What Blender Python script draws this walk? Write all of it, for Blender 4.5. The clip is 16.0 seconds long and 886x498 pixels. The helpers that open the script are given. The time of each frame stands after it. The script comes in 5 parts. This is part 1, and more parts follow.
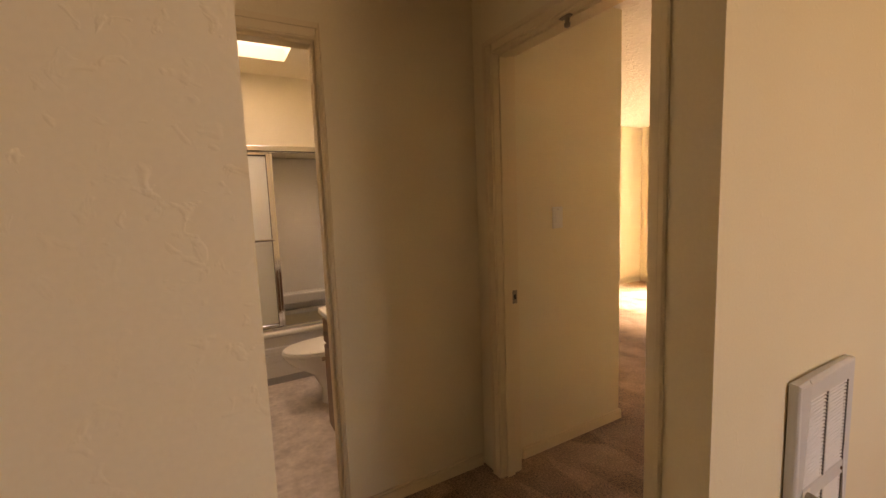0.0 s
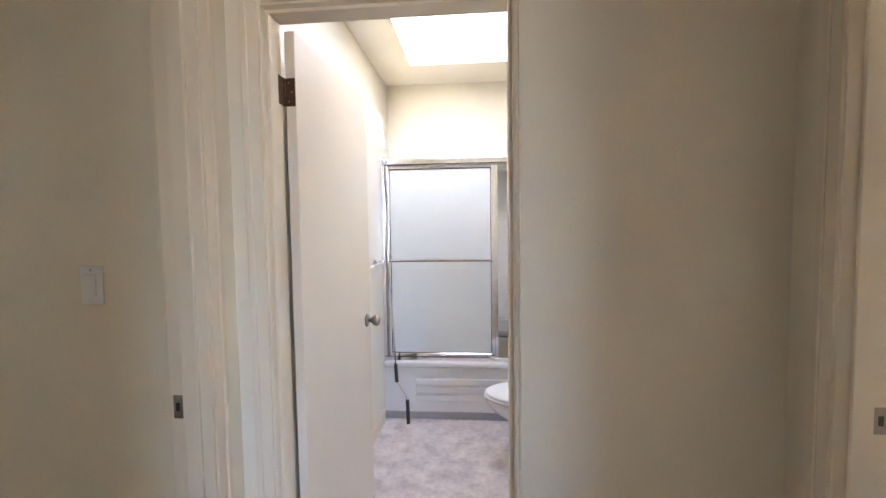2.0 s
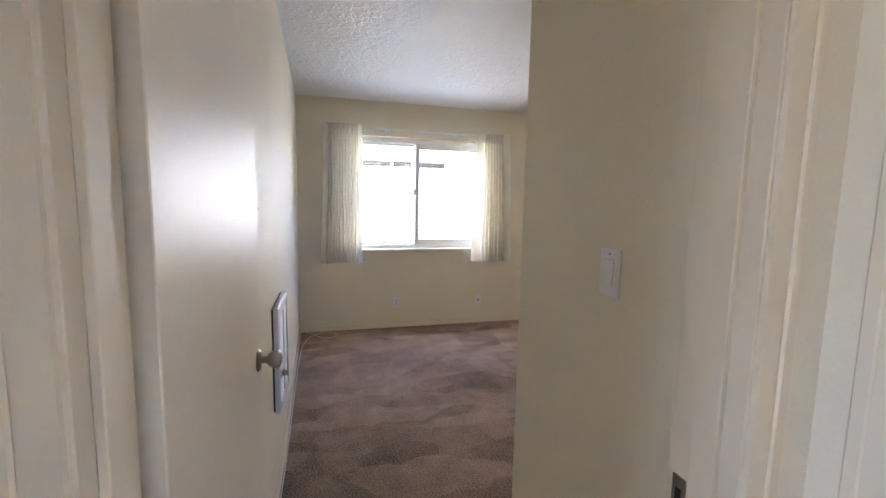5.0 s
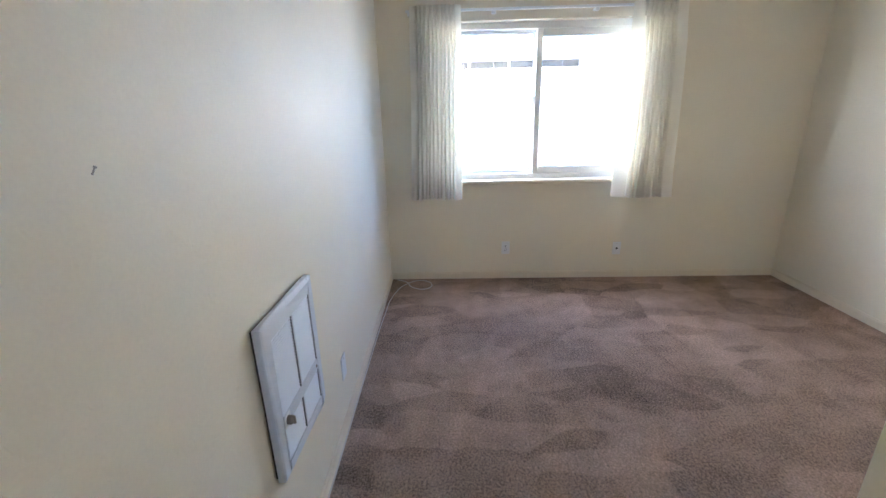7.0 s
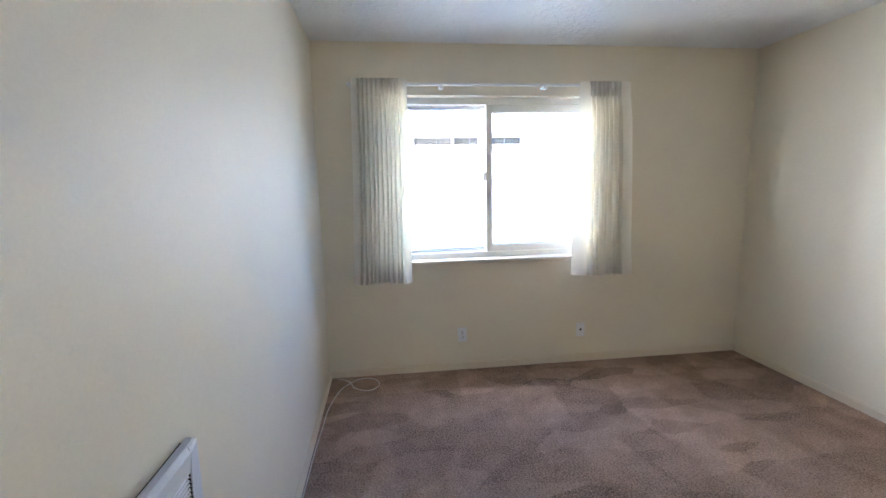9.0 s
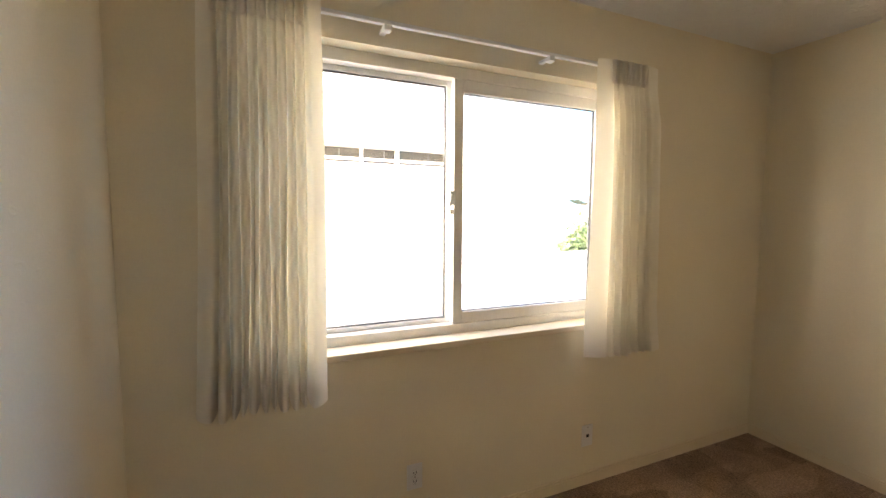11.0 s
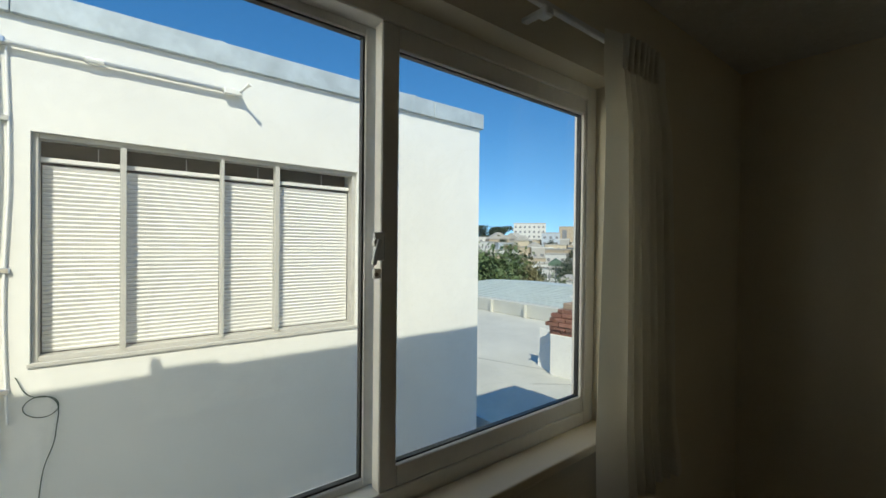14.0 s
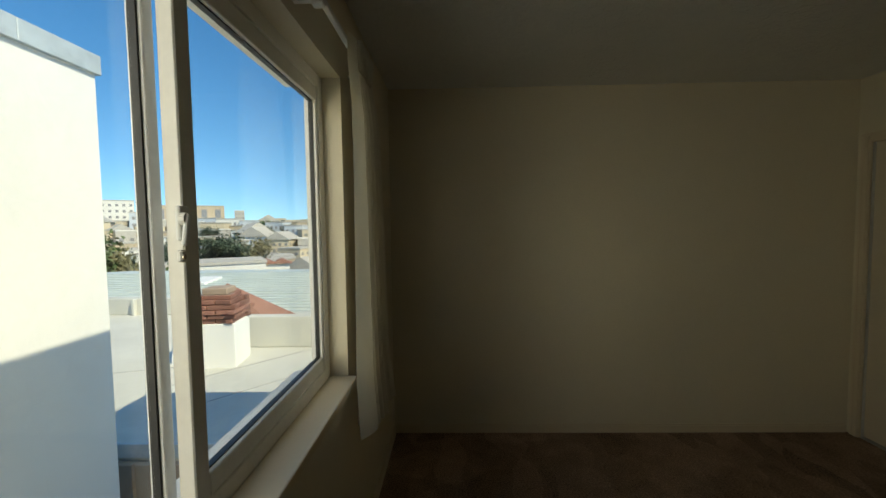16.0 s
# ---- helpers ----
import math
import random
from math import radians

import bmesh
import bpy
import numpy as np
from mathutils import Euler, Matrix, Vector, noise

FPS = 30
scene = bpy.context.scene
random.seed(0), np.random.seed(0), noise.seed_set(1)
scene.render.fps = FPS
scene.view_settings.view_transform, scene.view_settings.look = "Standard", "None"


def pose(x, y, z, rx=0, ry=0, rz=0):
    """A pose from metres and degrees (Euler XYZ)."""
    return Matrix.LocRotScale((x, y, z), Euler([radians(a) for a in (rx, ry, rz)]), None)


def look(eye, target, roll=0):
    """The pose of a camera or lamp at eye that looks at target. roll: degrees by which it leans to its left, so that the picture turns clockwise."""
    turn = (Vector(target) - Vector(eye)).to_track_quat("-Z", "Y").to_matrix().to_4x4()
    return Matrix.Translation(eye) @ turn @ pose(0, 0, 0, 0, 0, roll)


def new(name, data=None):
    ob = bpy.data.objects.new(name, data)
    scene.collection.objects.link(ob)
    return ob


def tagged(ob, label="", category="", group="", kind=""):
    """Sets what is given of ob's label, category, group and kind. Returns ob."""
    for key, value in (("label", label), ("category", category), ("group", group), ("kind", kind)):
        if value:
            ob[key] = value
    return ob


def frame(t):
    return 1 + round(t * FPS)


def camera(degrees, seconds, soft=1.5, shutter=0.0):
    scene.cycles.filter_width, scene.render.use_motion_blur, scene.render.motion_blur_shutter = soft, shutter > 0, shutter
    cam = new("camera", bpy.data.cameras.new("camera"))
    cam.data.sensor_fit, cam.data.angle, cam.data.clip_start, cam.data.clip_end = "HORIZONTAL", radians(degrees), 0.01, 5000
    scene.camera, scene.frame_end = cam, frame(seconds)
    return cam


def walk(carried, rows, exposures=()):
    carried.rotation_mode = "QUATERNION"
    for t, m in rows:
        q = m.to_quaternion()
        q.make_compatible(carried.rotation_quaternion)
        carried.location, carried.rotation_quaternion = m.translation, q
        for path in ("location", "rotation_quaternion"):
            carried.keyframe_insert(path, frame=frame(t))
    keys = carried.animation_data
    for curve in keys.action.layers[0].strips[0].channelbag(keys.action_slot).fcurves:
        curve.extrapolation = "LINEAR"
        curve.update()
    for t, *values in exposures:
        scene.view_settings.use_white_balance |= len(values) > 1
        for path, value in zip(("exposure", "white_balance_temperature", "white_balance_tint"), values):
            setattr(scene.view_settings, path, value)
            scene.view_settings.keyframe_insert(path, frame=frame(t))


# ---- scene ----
cam = camera(93.7, 16.0)
PATH = [
    (0, (0.038, -0.045, 1.394), (1.005, 1.692, 1.171), -2.2),
    (0.5, (0.168, 0.179, 1.358), (0.808, 2.07, 1.241), -2.5),
    (1, (0.299, 0.356, 1.388), (0.53, 2.34, 1.306), -0.9),
    (1.5, (0.359, 0.468, 1.403), (0.313, 2.465, 1.308), -0.3),
    (2, (0.36, 0.486, 1.399), (0.19, 2.476, 1.287), -0.8),
    (2.5, (0.337, 0.481, 1.4), (-0.062, 2.438, 1.295), -1.4),
    (3, (0.308, 0.498, 1.394), (-0.416, 2.359, 1.28), -2.1),
    (3.5, (0.361, 0.606, 1.386), (-0.86, 2.185, 1.254), -1.1),
    (4, (0.393, 0.697, 1.389), (-1.251, 1.815, 1.173), 0.5),
    (4.5, (0.273, 0.853, 1.394), (-1.587, 1.556, 1.184), -0.7),
    (4.7, (0.193, 0.905, 1.392), (-1.695, 1.53, 1.184), 0.1),
    (6.8, (-0.891, 1.258, 1.43), (-2.819, 1.206, 0.904), -1.4),
    (7, (-0.957, 1.253, 1.424), (-2.858, 1.188, 0.805), -1.4),
    (7.5, (-1.042, 1.235, 1.389), (-2.884, 1.139, 0.616), -1.4),
    (8, (-1.061, 1.23, 1.387), (-2.906, 1.141, 0.618), -1.5),
    (8.5, (-1.14, 1.211, 1.402), (-3.052, 1.253, 0.816), -1.6),
    (9, (-1.377, 1.196, 1.438), (-3.342, 1.42, 1.14), -1.2),
    (9.2, (-1.506, 1.194, 1.469), (-3.472, 1.472, 1.228), 0.2),
    (11.3, (-3.02, 1.102, 1.428), (-4.82, 1.958, 1.268), 0.2),
    (11.5, (-3.138, 1.116, 1.448), (-4.917, 2.018, 1.295), 0.2),
    (12, (-3.405, 1.115, 1.472), (-5.083, 2.198, 1.358), -0.5),
    (12.5, (-3.575, 1.2, 1.494), (-5.201, 2.362, 1.425), -0.3),
    (13, (-3.637, 1.355, 1.513), (-5.29, 2.481, 1.488), 0.3),
    (13.5, (-3.664, 1.406, 1.52), (-5.319, 2.528, 1.51), 0.4),
    (14, (-3.697, 1.417, 1.51), (-5.27, 2.652, 1.495), 0.6),
    (14.5, (-3.825, 1.355, 1.498), (-5.156, 2.848, 1.463), -0.2),
    (15, (-3.931, 1.23, 1.486), (-4.919, 2.967, 1.409), -1.1),
    (15.5, (-3.959, 1.109, 1.481), (-4.532, 3.022, 1.368), -1.1),
    (16, (-4.029, 1.111, 1.496), (-4.079, 3.107, 1.382), -0.8),
]
# exposure: seconds, stops, kelvin, tint
EXPO = [
    (0.0, 2.62, 17500, 34), (0.6, 3.1, 8900, 25), (1.1, 3.5, 6900, 21), (1.6, 3.8, 6000, 18), (2.7, 3.85, 6100, 18), (3.4, 3.6, 5900, 17), (4.1, 3.5, 5800, 17), (4.7, 3.75, 5900, 18),
    (6.8, 4.05, 5350, 14), (8.2, 4.1, 5350, 14), (9.2, 3.75, 5400, 14), (11.3, 3.08, 8500, 18), (12.0, 1.85, 8900, 18), (12.5, 1.1, 8700, 16), (13.0, 0.4, 7400, 6),
    (13.3, 0.22, 7100, 2), (14.5, 0.05, 7000, 0), (15.2, 0.05, 6900, -1), (16.0, 0.35, 7900, -2),
]
walk(cam, [(t, look(e, g, r)) for t, e, g, r in PATH], EXPO)

# ---- world, sun, added daylight lamps ----
SUN_WAY = Vector((-1.0, 0.62, -1.15)).normalized()
world = bpy.data.worlds.new("sky")
scene.world = world
world.use_nodes = True
wn = world.node_tree
sky = wn.nodes.new("ShaderNodeTexSky")
sky.sky_type = "NISHITA"
sky.sun_disc = False
sky.sun_elevation = math.asin(-SUN_WAY.z)
sky.sun_rotation = math.atan2(-SUN_WAY.x, -SUN_WAY.y)
sky.air_density, sky.dust_density, sky.ozone_density = 1.0, 0.1, 3.0
deep = wn.nodes.new("ShaderNodeHueSaturation")
deep.inputs["Saturation"].default_value, deep.inputs["Value"].default_value = 1.3, 1.3
aim = wn.nodes.new("ShaderNodeTexCoord")
lift = wn.nodes.new("ShaderNodeVectorMath")
lift.operation = "MULTIPLY_ADD"
lift.inputs[1].default_value, lift.inputs[2].default_value = (1.0, 1.0, 0.9), (0.0, 0.0, 0.10)
wn.links.new(aim.outputs["Generated"], lift.inputs[0])
wn.links.new(lift.outputs[0], sky.inputs["Vector"])
wn.links.new(sky.outputs[0], deep.inputs["Color"])
haze = wn.nodes.new("ShaderNodeVectorMath")
haze.operation = "MULTIPLY"
haze.inputs[1].default_value = (0.92, 0.99, 1.07)
wn.links.new(deep.outputs[0], haze.inputs[0])
wn.links.new(haze.outputs[0], wn.nodes["Background"].inputs[0])
wn.nodes["Background"].inputs[1].default_value = 0.12

sun = new("sun", bpy.data.lights.new("sun", "SUN"))
sun.data.energy, sun.data.angle, sun.data.color = 4.0, radians(0.5), (1.0, 0.95, 0.86)
sun.rotation_euler = SUN_WAY.to_track_quat("-Z", "Y").to_euler()


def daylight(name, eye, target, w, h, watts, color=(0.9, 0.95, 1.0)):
    """An area lamp added near an opening to stand in for daylight."""
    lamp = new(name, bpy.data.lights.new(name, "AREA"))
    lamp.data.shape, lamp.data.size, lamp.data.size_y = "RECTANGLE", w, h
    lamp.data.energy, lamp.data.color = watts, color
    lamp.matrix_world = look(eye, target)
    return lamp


# warm fill lamp added out of view for the hall and its outer walls
daylight("fill_light_living", (2.3, -3.42, 1.4), (1.2, 0.4, 1.3), 1.7, 1.35, 4.9, (1.0, 0.88, 0.70))
# added lamp hidden above the window head, stands in for sky light
daylight("sky_light_bedroom", (-5.15, 1.92, 2.98), (-4.1, 1.92, 1.75), 1.9, 0.75, 4.5, (1.0, 0.96, 0.90))
# fill lamp added unseen in the light well to brighten the bedroom walls
daylight("fill_light_well", (-5.65, -0.25, 1.75), (-3.3, 1.9, 1.35), 2.0, 2.2, 35, (1.0, 0.955, 0.87))
daylight("sky_light_skylight", (0.27, 2.82, 2.985), (0.27, 2.84, 1.0), 0.62, 0.88, 1.4, (1.0, 0.95, 0.87))
# strong lamp added outside above this window in place of its sky light
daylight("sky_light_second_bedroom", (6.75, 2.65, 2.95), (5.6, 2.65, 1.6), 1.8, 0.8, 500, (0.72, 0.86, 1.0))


# ---- materials ----
def node_mat(name, base, rough=0.6, metal=0.0, vary=0.12, scale=3.0, fine=60.0, bump=0.15, depth=0.003, tint=None,
             spec=0.5, obj_rand=0.0):
    """A surface with stains at one scale and grain with relief at another."""
    m = bpy.data.materials.new(name)
    m.use_nodes = True
    nt = m.node_tree
    b = nt.nodes["Principled BSDF"]
    b.inputs["Roughness"].default_value, b.inputs["Metallic"].default_value = rough, metal
    b.inputs["Specular IOR Level"].default_value = spec
    tc = nt.nodes.new("ShaderNodeTexCoord")
    n1 = nt.nodes.new("ShaderNodeTexNoise")
    n1.inputs["Scale"].default_value, n1.inputs["Detail"].default_value = scale, 4
    n2 = nt.nodes.new("ShaderNodeTexNoise")
    n2.inputs["Scale"].default_value, n2.inputs["Detail"].default_value = fine, 3
    geo = nt.nodes.new("ShaderNodeNewGeometry")
    for n in (n1, n2):
        nt.links.new(geo.outputs["Position"], n.inputs["Vector"])
    mix = nt.nodes.new("ShaderNodeMix")
    mix.data_type = "RGBA"
    lo = tuple(c * (1 - vary) for c in (tint or base))
    hi = tuple(min(1, c * (1 + vary * 0.5)) for c in base)
    mix.inputs[6].default_value, mix.inputs[7].default_value = (*lo, 1), (*hi, 1)
    ramp = nt.nodes.new("ShaderNodeMapRange")
    ramp.inputs[1].default_value, ramp.inputs[2].default_value = 0.35, 0.65
    add = nt.nodes.new("ShaderNodeMath")
    add.operation = "MULTIPLY_ADD"
    add.inputs[1].default_value, add.inputs[2].default_value = 0.35, 0.0
    nt.links.new(n2.outputs[0], add.inputs[0])
    add2 = nt.nodes.new("ShaderNodeMath")
    add2.operation = "MULTIPLY_ADD"
    add2.inputs[1].default_value = 0.65
    nt.links.new(n1.outputs[0], add2.inputs[0])
    nt.links.new(add.outputs[0], add2.inputs[2])
    nt.links.new(add2.outputs[0], ramp.inputs[0])
    nt.links.new(ramp.outputs[0], mix.inputs[0])
    out = mix.outputs[2]
    if obj_rand:
        oi = nt.nodes.new("ShaderNodeObjectInfo")
        mr = nt.nodes.new("ShaderNodeMapRange")
        mr.inputs[3].default_value, mr.inputs[4].default_value = 1 - obj_rand, 1 + obj_rand
        nt.links.new(oi.outputs["Random"], mr.inputs[0])
        vm = nt.nodes.new("ShaderNodeVectorMath")
        vm.operation = "SCALE"
        nt.links.new(out, vm.inputs[0])
        nt.links.new(mr.outputs[0], vm.inputs["Scale"])
        out = vm.outputs[0]
    nt.links.new(out, b.inputs["Base Color"])
    if bump:
        bp = nt.nodes.new("ShaderNodeBump")
        bp.inputs["Strength"].default_value, bp.inputs["Distance"].default_value = bump, depth
        nt.links.new(n2.outputs[0], bp.inputs["Height"])
        nt.links.new(bp.outputs[0], b.inputs["Normal"])
    return m


def plaster(name, base, size=26.0, relief=0.5, depth=0.004, rough=0.55, flat=0.52):
    """Painted drywall with a hand-trowelled relief: smooth islands and ridges."""
    m = node_mat(name, base, rough, vary=0.05, scale=1.3, fine=140, bump=0)
    nt = m.node_tree
    b = nt.nodes["Principled BSDF"]
    geo = nt.nodes.new("ShaderNodeNewGeometry")
    n = nt.nodes.new("ShaderNodeTexNoise")
    n.inputs["Scale"].default_value, n.inputs["Detail"].default_value = size, 2.5
    n.inputs["Distortion"].default_value = 0.7
    nt.links.new(geo.outputs["Position"], n.inputs["Vector"])
    r = nt.nodes.new("ShaderNodeMapRange")
    r.interpolation_type = "SMOOTHSTEP"
    r.inputs[1].default_value, r.inputs[2].default_value = flat, flat + 0.16
    nt.links.new(n.outputs[0], r.inputs[0])
    bp = nt.nodes.new("ShaderNodeBump")
    bp.inputs["Strength"].default_value, bp.inputs["Distance"].default_value = relief, depth
    nt.links.new(r.outputs[0], bp.inputs["Height"])
    nt.links.new(bp.outputs[0], b.inputs["Normal"])
    return m


def carpet_mat(name, base):
    """Cut pile, brushed in patches that lie this way and that, with vacuum tracks."""
    m = bpy.data.materials.new(name)
    m.use_nodes = True
    nt = m.node_tree
    b = nt.nodes["Principled BSDF"]
    b.inputs["Roughness"].default_value = 0.95
    b.inputs["Specular IOR Level"].default_value = 0.12
    geo = nt.nodes.new("ShaderNodeNewGeometry")
    warp = nt.nodes.new("ShaderNodeTexNoise")
    warp.inputs["Scale"].default_value, warp.inputs["Detail"].default_value = 2.2, 3
    nt.links.new(geo.outputs["Position"], warp.inputs["Vector"])
    off = nt.nodes.new("ShaderNodeVectorMath")
    off.operation = "MULTIPLY_ADD"
    off.inputs[1].default_value = (0.24, 0.24, 0)
    nt.links.new(warp.outputs["Color"], off.inputs[0])
    nt.links.new(geo.outputs["Position"], off.inputs[2])
    mp = nt.nodes.new("ShaderNodeMapping")
    mp.inputs["Rotation"].default_value = (0, 0, 0.5)
    mp.inputs["Scale"].default_value = (1.5, 2.4, 1.0)
    nt.links.new(off.outputs[0], mp.inputs["Vector"])
    vor = nt.nodes.new("ShaderNodeTexVoronoi")
    vor.feature = "SMOOTH_F1"
    vor.inputs["Smoothness"].default_value = 0.12
    vor.inputs["Scale"].default_value = 1.25
    nt.links.new(mp.outputs[0], vor.inputs["Vector"])
    sep = nt.nodes.new("ShaderNodeSeparateColor")
    nt.links.new(vor.outputs["Color"], sep.inputs[0])
    mp2 = nt.nodes.new("ShaderNodeMapping")
    mp2.inputs["Rotation"].default_value = (0, 0, -0.45)
    mp2.inputs["Scale"].default_value = (3.4, 1.2, 1.0)
    nt.links.new(off.outputs[0], mp2.inputs["Vector"])
    vor2 = nt.nodes.new("ShaderNodeTexVoronoi")
    vor2.feature = "SMOOTH_F1"
    vor2.inputs["Smoothness"].default_value, vor2.inputs["Scale"].default_value = 0.06, 2.0
    nt.links.new(mp2.outputs[0], vor2.inputs["Vector"])
    sep2 = nt.nodes.new("ShaderNodeSeparateColor")
    nt.links.new(vor2.outputs["Color"], sep2.inputs[0])
    # a round print left by something that stood there
    disc = nt.nodes.new("ShaderNodeVectorMath")
    disc.operation = "DISTANCE"
    disc.inputs[1].default_value = (-3.08, 1.93, 0.0)
    nt.links.new(geo.outputs["Position"], disc.inputs[0])
    edge = nt.nodes.new("ShaderNodeMapRange")
    edge.inputs[1].default_value, edge.inputs[2].default_value = 0.315, 0.345
    nt.links.new(disc.outputs["Value"], edge.inputs[0])
    soft = nt.nodes.new("ShaderNodeTexNoise")
    soft.inputs["Scale"].default_value, soft.inputs["Detail"].default_value = 7.5, 8
    nt.links.new(geo.outputs["Position"], soft.inputs["Vector"])
    fine = nt.nodes.new("ShaderNodeTexNoise")
    fine.inputs["Scale"].default_value, fine.inputs["Detail"].default_value = 95, 5
    fine.inputs["Roughness"].default_value = 0.9
    nt.links.new(geo.outputs["Position"], fine.inputs["Vector"])

    def madd(a, k, c):
        n = nt.nodes.new("ShaderNodeMath")
        n.operation = "MULTIPLY_ADD"
        nt.links.new(a, n.inputs[0])
        n.inputs[1].default_value = k
        if isinstance(c, float):
            n.inputs[2].default_value = c
        else:
            nt.links.new(c, n.inputs[2])
        return n.outputs[0]

    v = madd(sep.outputs[0], 0.34, -0.03)
    v = madd(sep2.outputs[1], 0.50, v)
    v = madd(edge.outputs[0], 0.08, v)
    v = madd(soft.outputs[0], 0.85, v)
    v = madd(fine.outputs[0], 5.4, madd(v, 1.0, -2.48))
    sc = nt.nodes.new("ShaderNodeVectorMath")
    sc.operation = "SCALE"
    sc.inputs[0].default_value = base
    nt.links.new(v, sc.inputs["Scale"])
    nt.links.new(sc.outputs[0], b.inputs["Base Color"])
    bp = nt.nodes.new("ShaderNodeBump")
    bp.inputs["Strength"].default_value, bp.inputs["Distance"].default_value = 1.0, 0.010
    nt.links.new(fine.outputs[0], bp.inputs["Height"])
    nt.links.new(bp.outputs[0], b.inputs["Normal"])
    return m


def glass_mat(name, tint=(1, 1, 1), rough=0.0, mix=0.07):
    """A thin pane: clear, with a faint mirror."""
    m = bpy.data.materials.new(name)
    m.use_nodes = True
    nt = m.node_tree
    nt.nodes.remove(nt.nodes["Principled BSDF"])
    t, g = (nt.nodes.new("ShaderNodeBsdf" + k) for k in ("Transparent", "Glossy"))
    t.inputs[0].default_value = (*tint, 1)
    g.inputs["Roughness"].default_value = rough
    lw = nt.nodes.new("ShaderNodeLayerWeight")
    lw.inputs["Blend"].default_value = 0.5
    pw = nt.nodes.new("ShaderNodeMath")
    pw.operation = "POWER"
    pw.inputs[1].default_value = 4.0
    nt.links.new(lw.outputs["Facing"], pw.inputs[0])
    fr = nt.nodes.new("ShaderNodeMath")
    fr.operation = "MULTIPLY_ADD"
    fr.inputs[1].default_value, fr.inputs[2].default_value = 0.5, 0.03
    nt.links.new(pw.outputs[0], fr.inputs[0])
    s = nt.nodes.new("ShaderNodeMixShader")
    nt.links.new(fr.outputs[0], s.inputs[0])
    nt.links.new(t.outputs[0], s.inputs[1])
    nt.links.new(g.outputs[0], s.inputs[2])
    nt.links.new(s.outputs[0], nt.nodes["Material Output"].inputs["Surface"])
    return m


def frosted_mat(name, color):
    """Obscure glass: milky, lets light through."""
    m = bpy.data.materials.new(name)
    m.use_nodes = True
    nt = m.node_tree
    b = nt.nodes["Principled BSDF"]
    b.inputs["Base Color"].default_value = (*color, 1)
    b.inputs["Roughness"].default_value = 0.35
    tr = nt.nodes.new("ShaderNodeBsdfTranslucent")
    tr.inputs[0].default_value = (*color, 1)
    no = nt.nodes.new("ShaderNodeTexNoise")
    no.inputs["Scale"].default_value = 220
    geo = nt.nodes.new("ShaderNodeNewGeometry")
    nt.links.new(geo.outputs["Position"], no.inputs["Vector"])
    bp = nt.nodes.new("ShaderNodeBump")
    bp.inputs["Strength"].default_value, bp.inputs["Distance"].default_value = 0.25, 0.002
    nt.links.new(no.outputs[0], bp.inputs["Height"])
    nt.links.new(bp.outputs[0], b.inputs["Normal"])
    s = nt.nodes.new("ShaderNodeMixShader")
    s.inputs[0].default_value = 0.28
    nt.links.new(b.outputs[0], s.inputs[1])
    nt.links.new(tr.outputs[0], s.inputs[2])
    nt.links.new(s.outputs[0], nt.nodes["Material Output"].inputs["Surface"])
    return m


def cloth_mat(name, color, thru=0.45):
    """Thin woven curtain that glows a little against the daylight."""
    m = node_mat(name, color, 0.9, vary=0.06, scale=5, fine=400, bump=0.2, depth=0.001, spec=0.1)
    nt = m.node_tree
    b = nt.nodes["Principled BSDF"]
    tr = nt.nodes.new("ShaderNodeBsdfTranslucent")
    tr.inputs[0].default_value = (color[0], color[1] * 0.94, color[2] * 0.80, 1)
    s = nt.nodes.new("ShaderNodeMixShader")
    s.inputs[0].default_value = thru
    nt.links.new(b.outputs[0], s.inputs[1])
    nt.links.new(tr.outputs[0], s.inputs[2])
    nt.links.new(s.outputs[0], nt.nodes["Material Output"].inputs["Surface"])
    return m


WALL = plaster("cream_wall_paint", (0.815, 0.738, 0.57), size=38, relief=0.16, depth=0.004, flat=0.60)
WALL_LIV = plaster("cream_trowelled_wall", (0.78, 0.72, 0.60), size=46, relief=0.19, depth=0.004, flat=0.57)
CEIL = plaster("white_ceiling_texture", (0.82, 0.82, 0.80), size=24, relief=0.5, depth=0.006, flat=0.46)
BATHWALL = node_mat("cream_bath_paint", (0.85, 0.79, 0.65), 0.4, vary=0.04, fine=120, bump=0.08)
TRIM = node_mat("cream_gloss_trim", (0.79, 0.69, 0.52), 0.55, vary=0.03, scale=3, fine=60, bump=0, spec=0.35)
DOORP = node_mat("cream_gloss_door", (0.79, 0.70, 0.55), 0.42, vary=0.04, scale=2, fine=70, bump=0.04, depth=0.001)
CARPET = carpet_mat("mauve_brown_carpet", (0.325, 0.226, 0.163))
LINO = node_mat("stone_look_vinyl", (0.76, 0.68, 0.62), 0.4, vary=0.22, scale=9, fine=34, bump=0.03, tint=(0.68, 0.58, 0.52))
PLASTIC = node_mat("white_plastic", (0.82, 0.82, 0.80), 0.35, vary=0.03, bump=0)
VINYL = node_mat("white_vinyl_frame", (0.85, 0.825, 0.77), 0.38, vary=0.05, scale=9, bump=0.03, depth=0.001)
ALU = node_mat("brushed_aluminium", (0.72, 0.72, 0.72), 0.3, 1.0, vary=0.08, scale=12, bump=0.05, depth=0.001)
CHROME = node_mat("chrome", (0.82, 0.82, 0.84), 0.1, 1.0, vary=0.04, bump=0)
STEEL = node_mat("satin_nickel", (0.37, 0.33, 0.28), 0.28, 1.0, vary=0.1, scale=40, bump=0)
BRONZE = node_mat("aged_brown_hinge", (0.17, 0.10, 0.06), 0.45, 0.8, vary=0.3, scale=60, bump=0.1, depth=0.001)
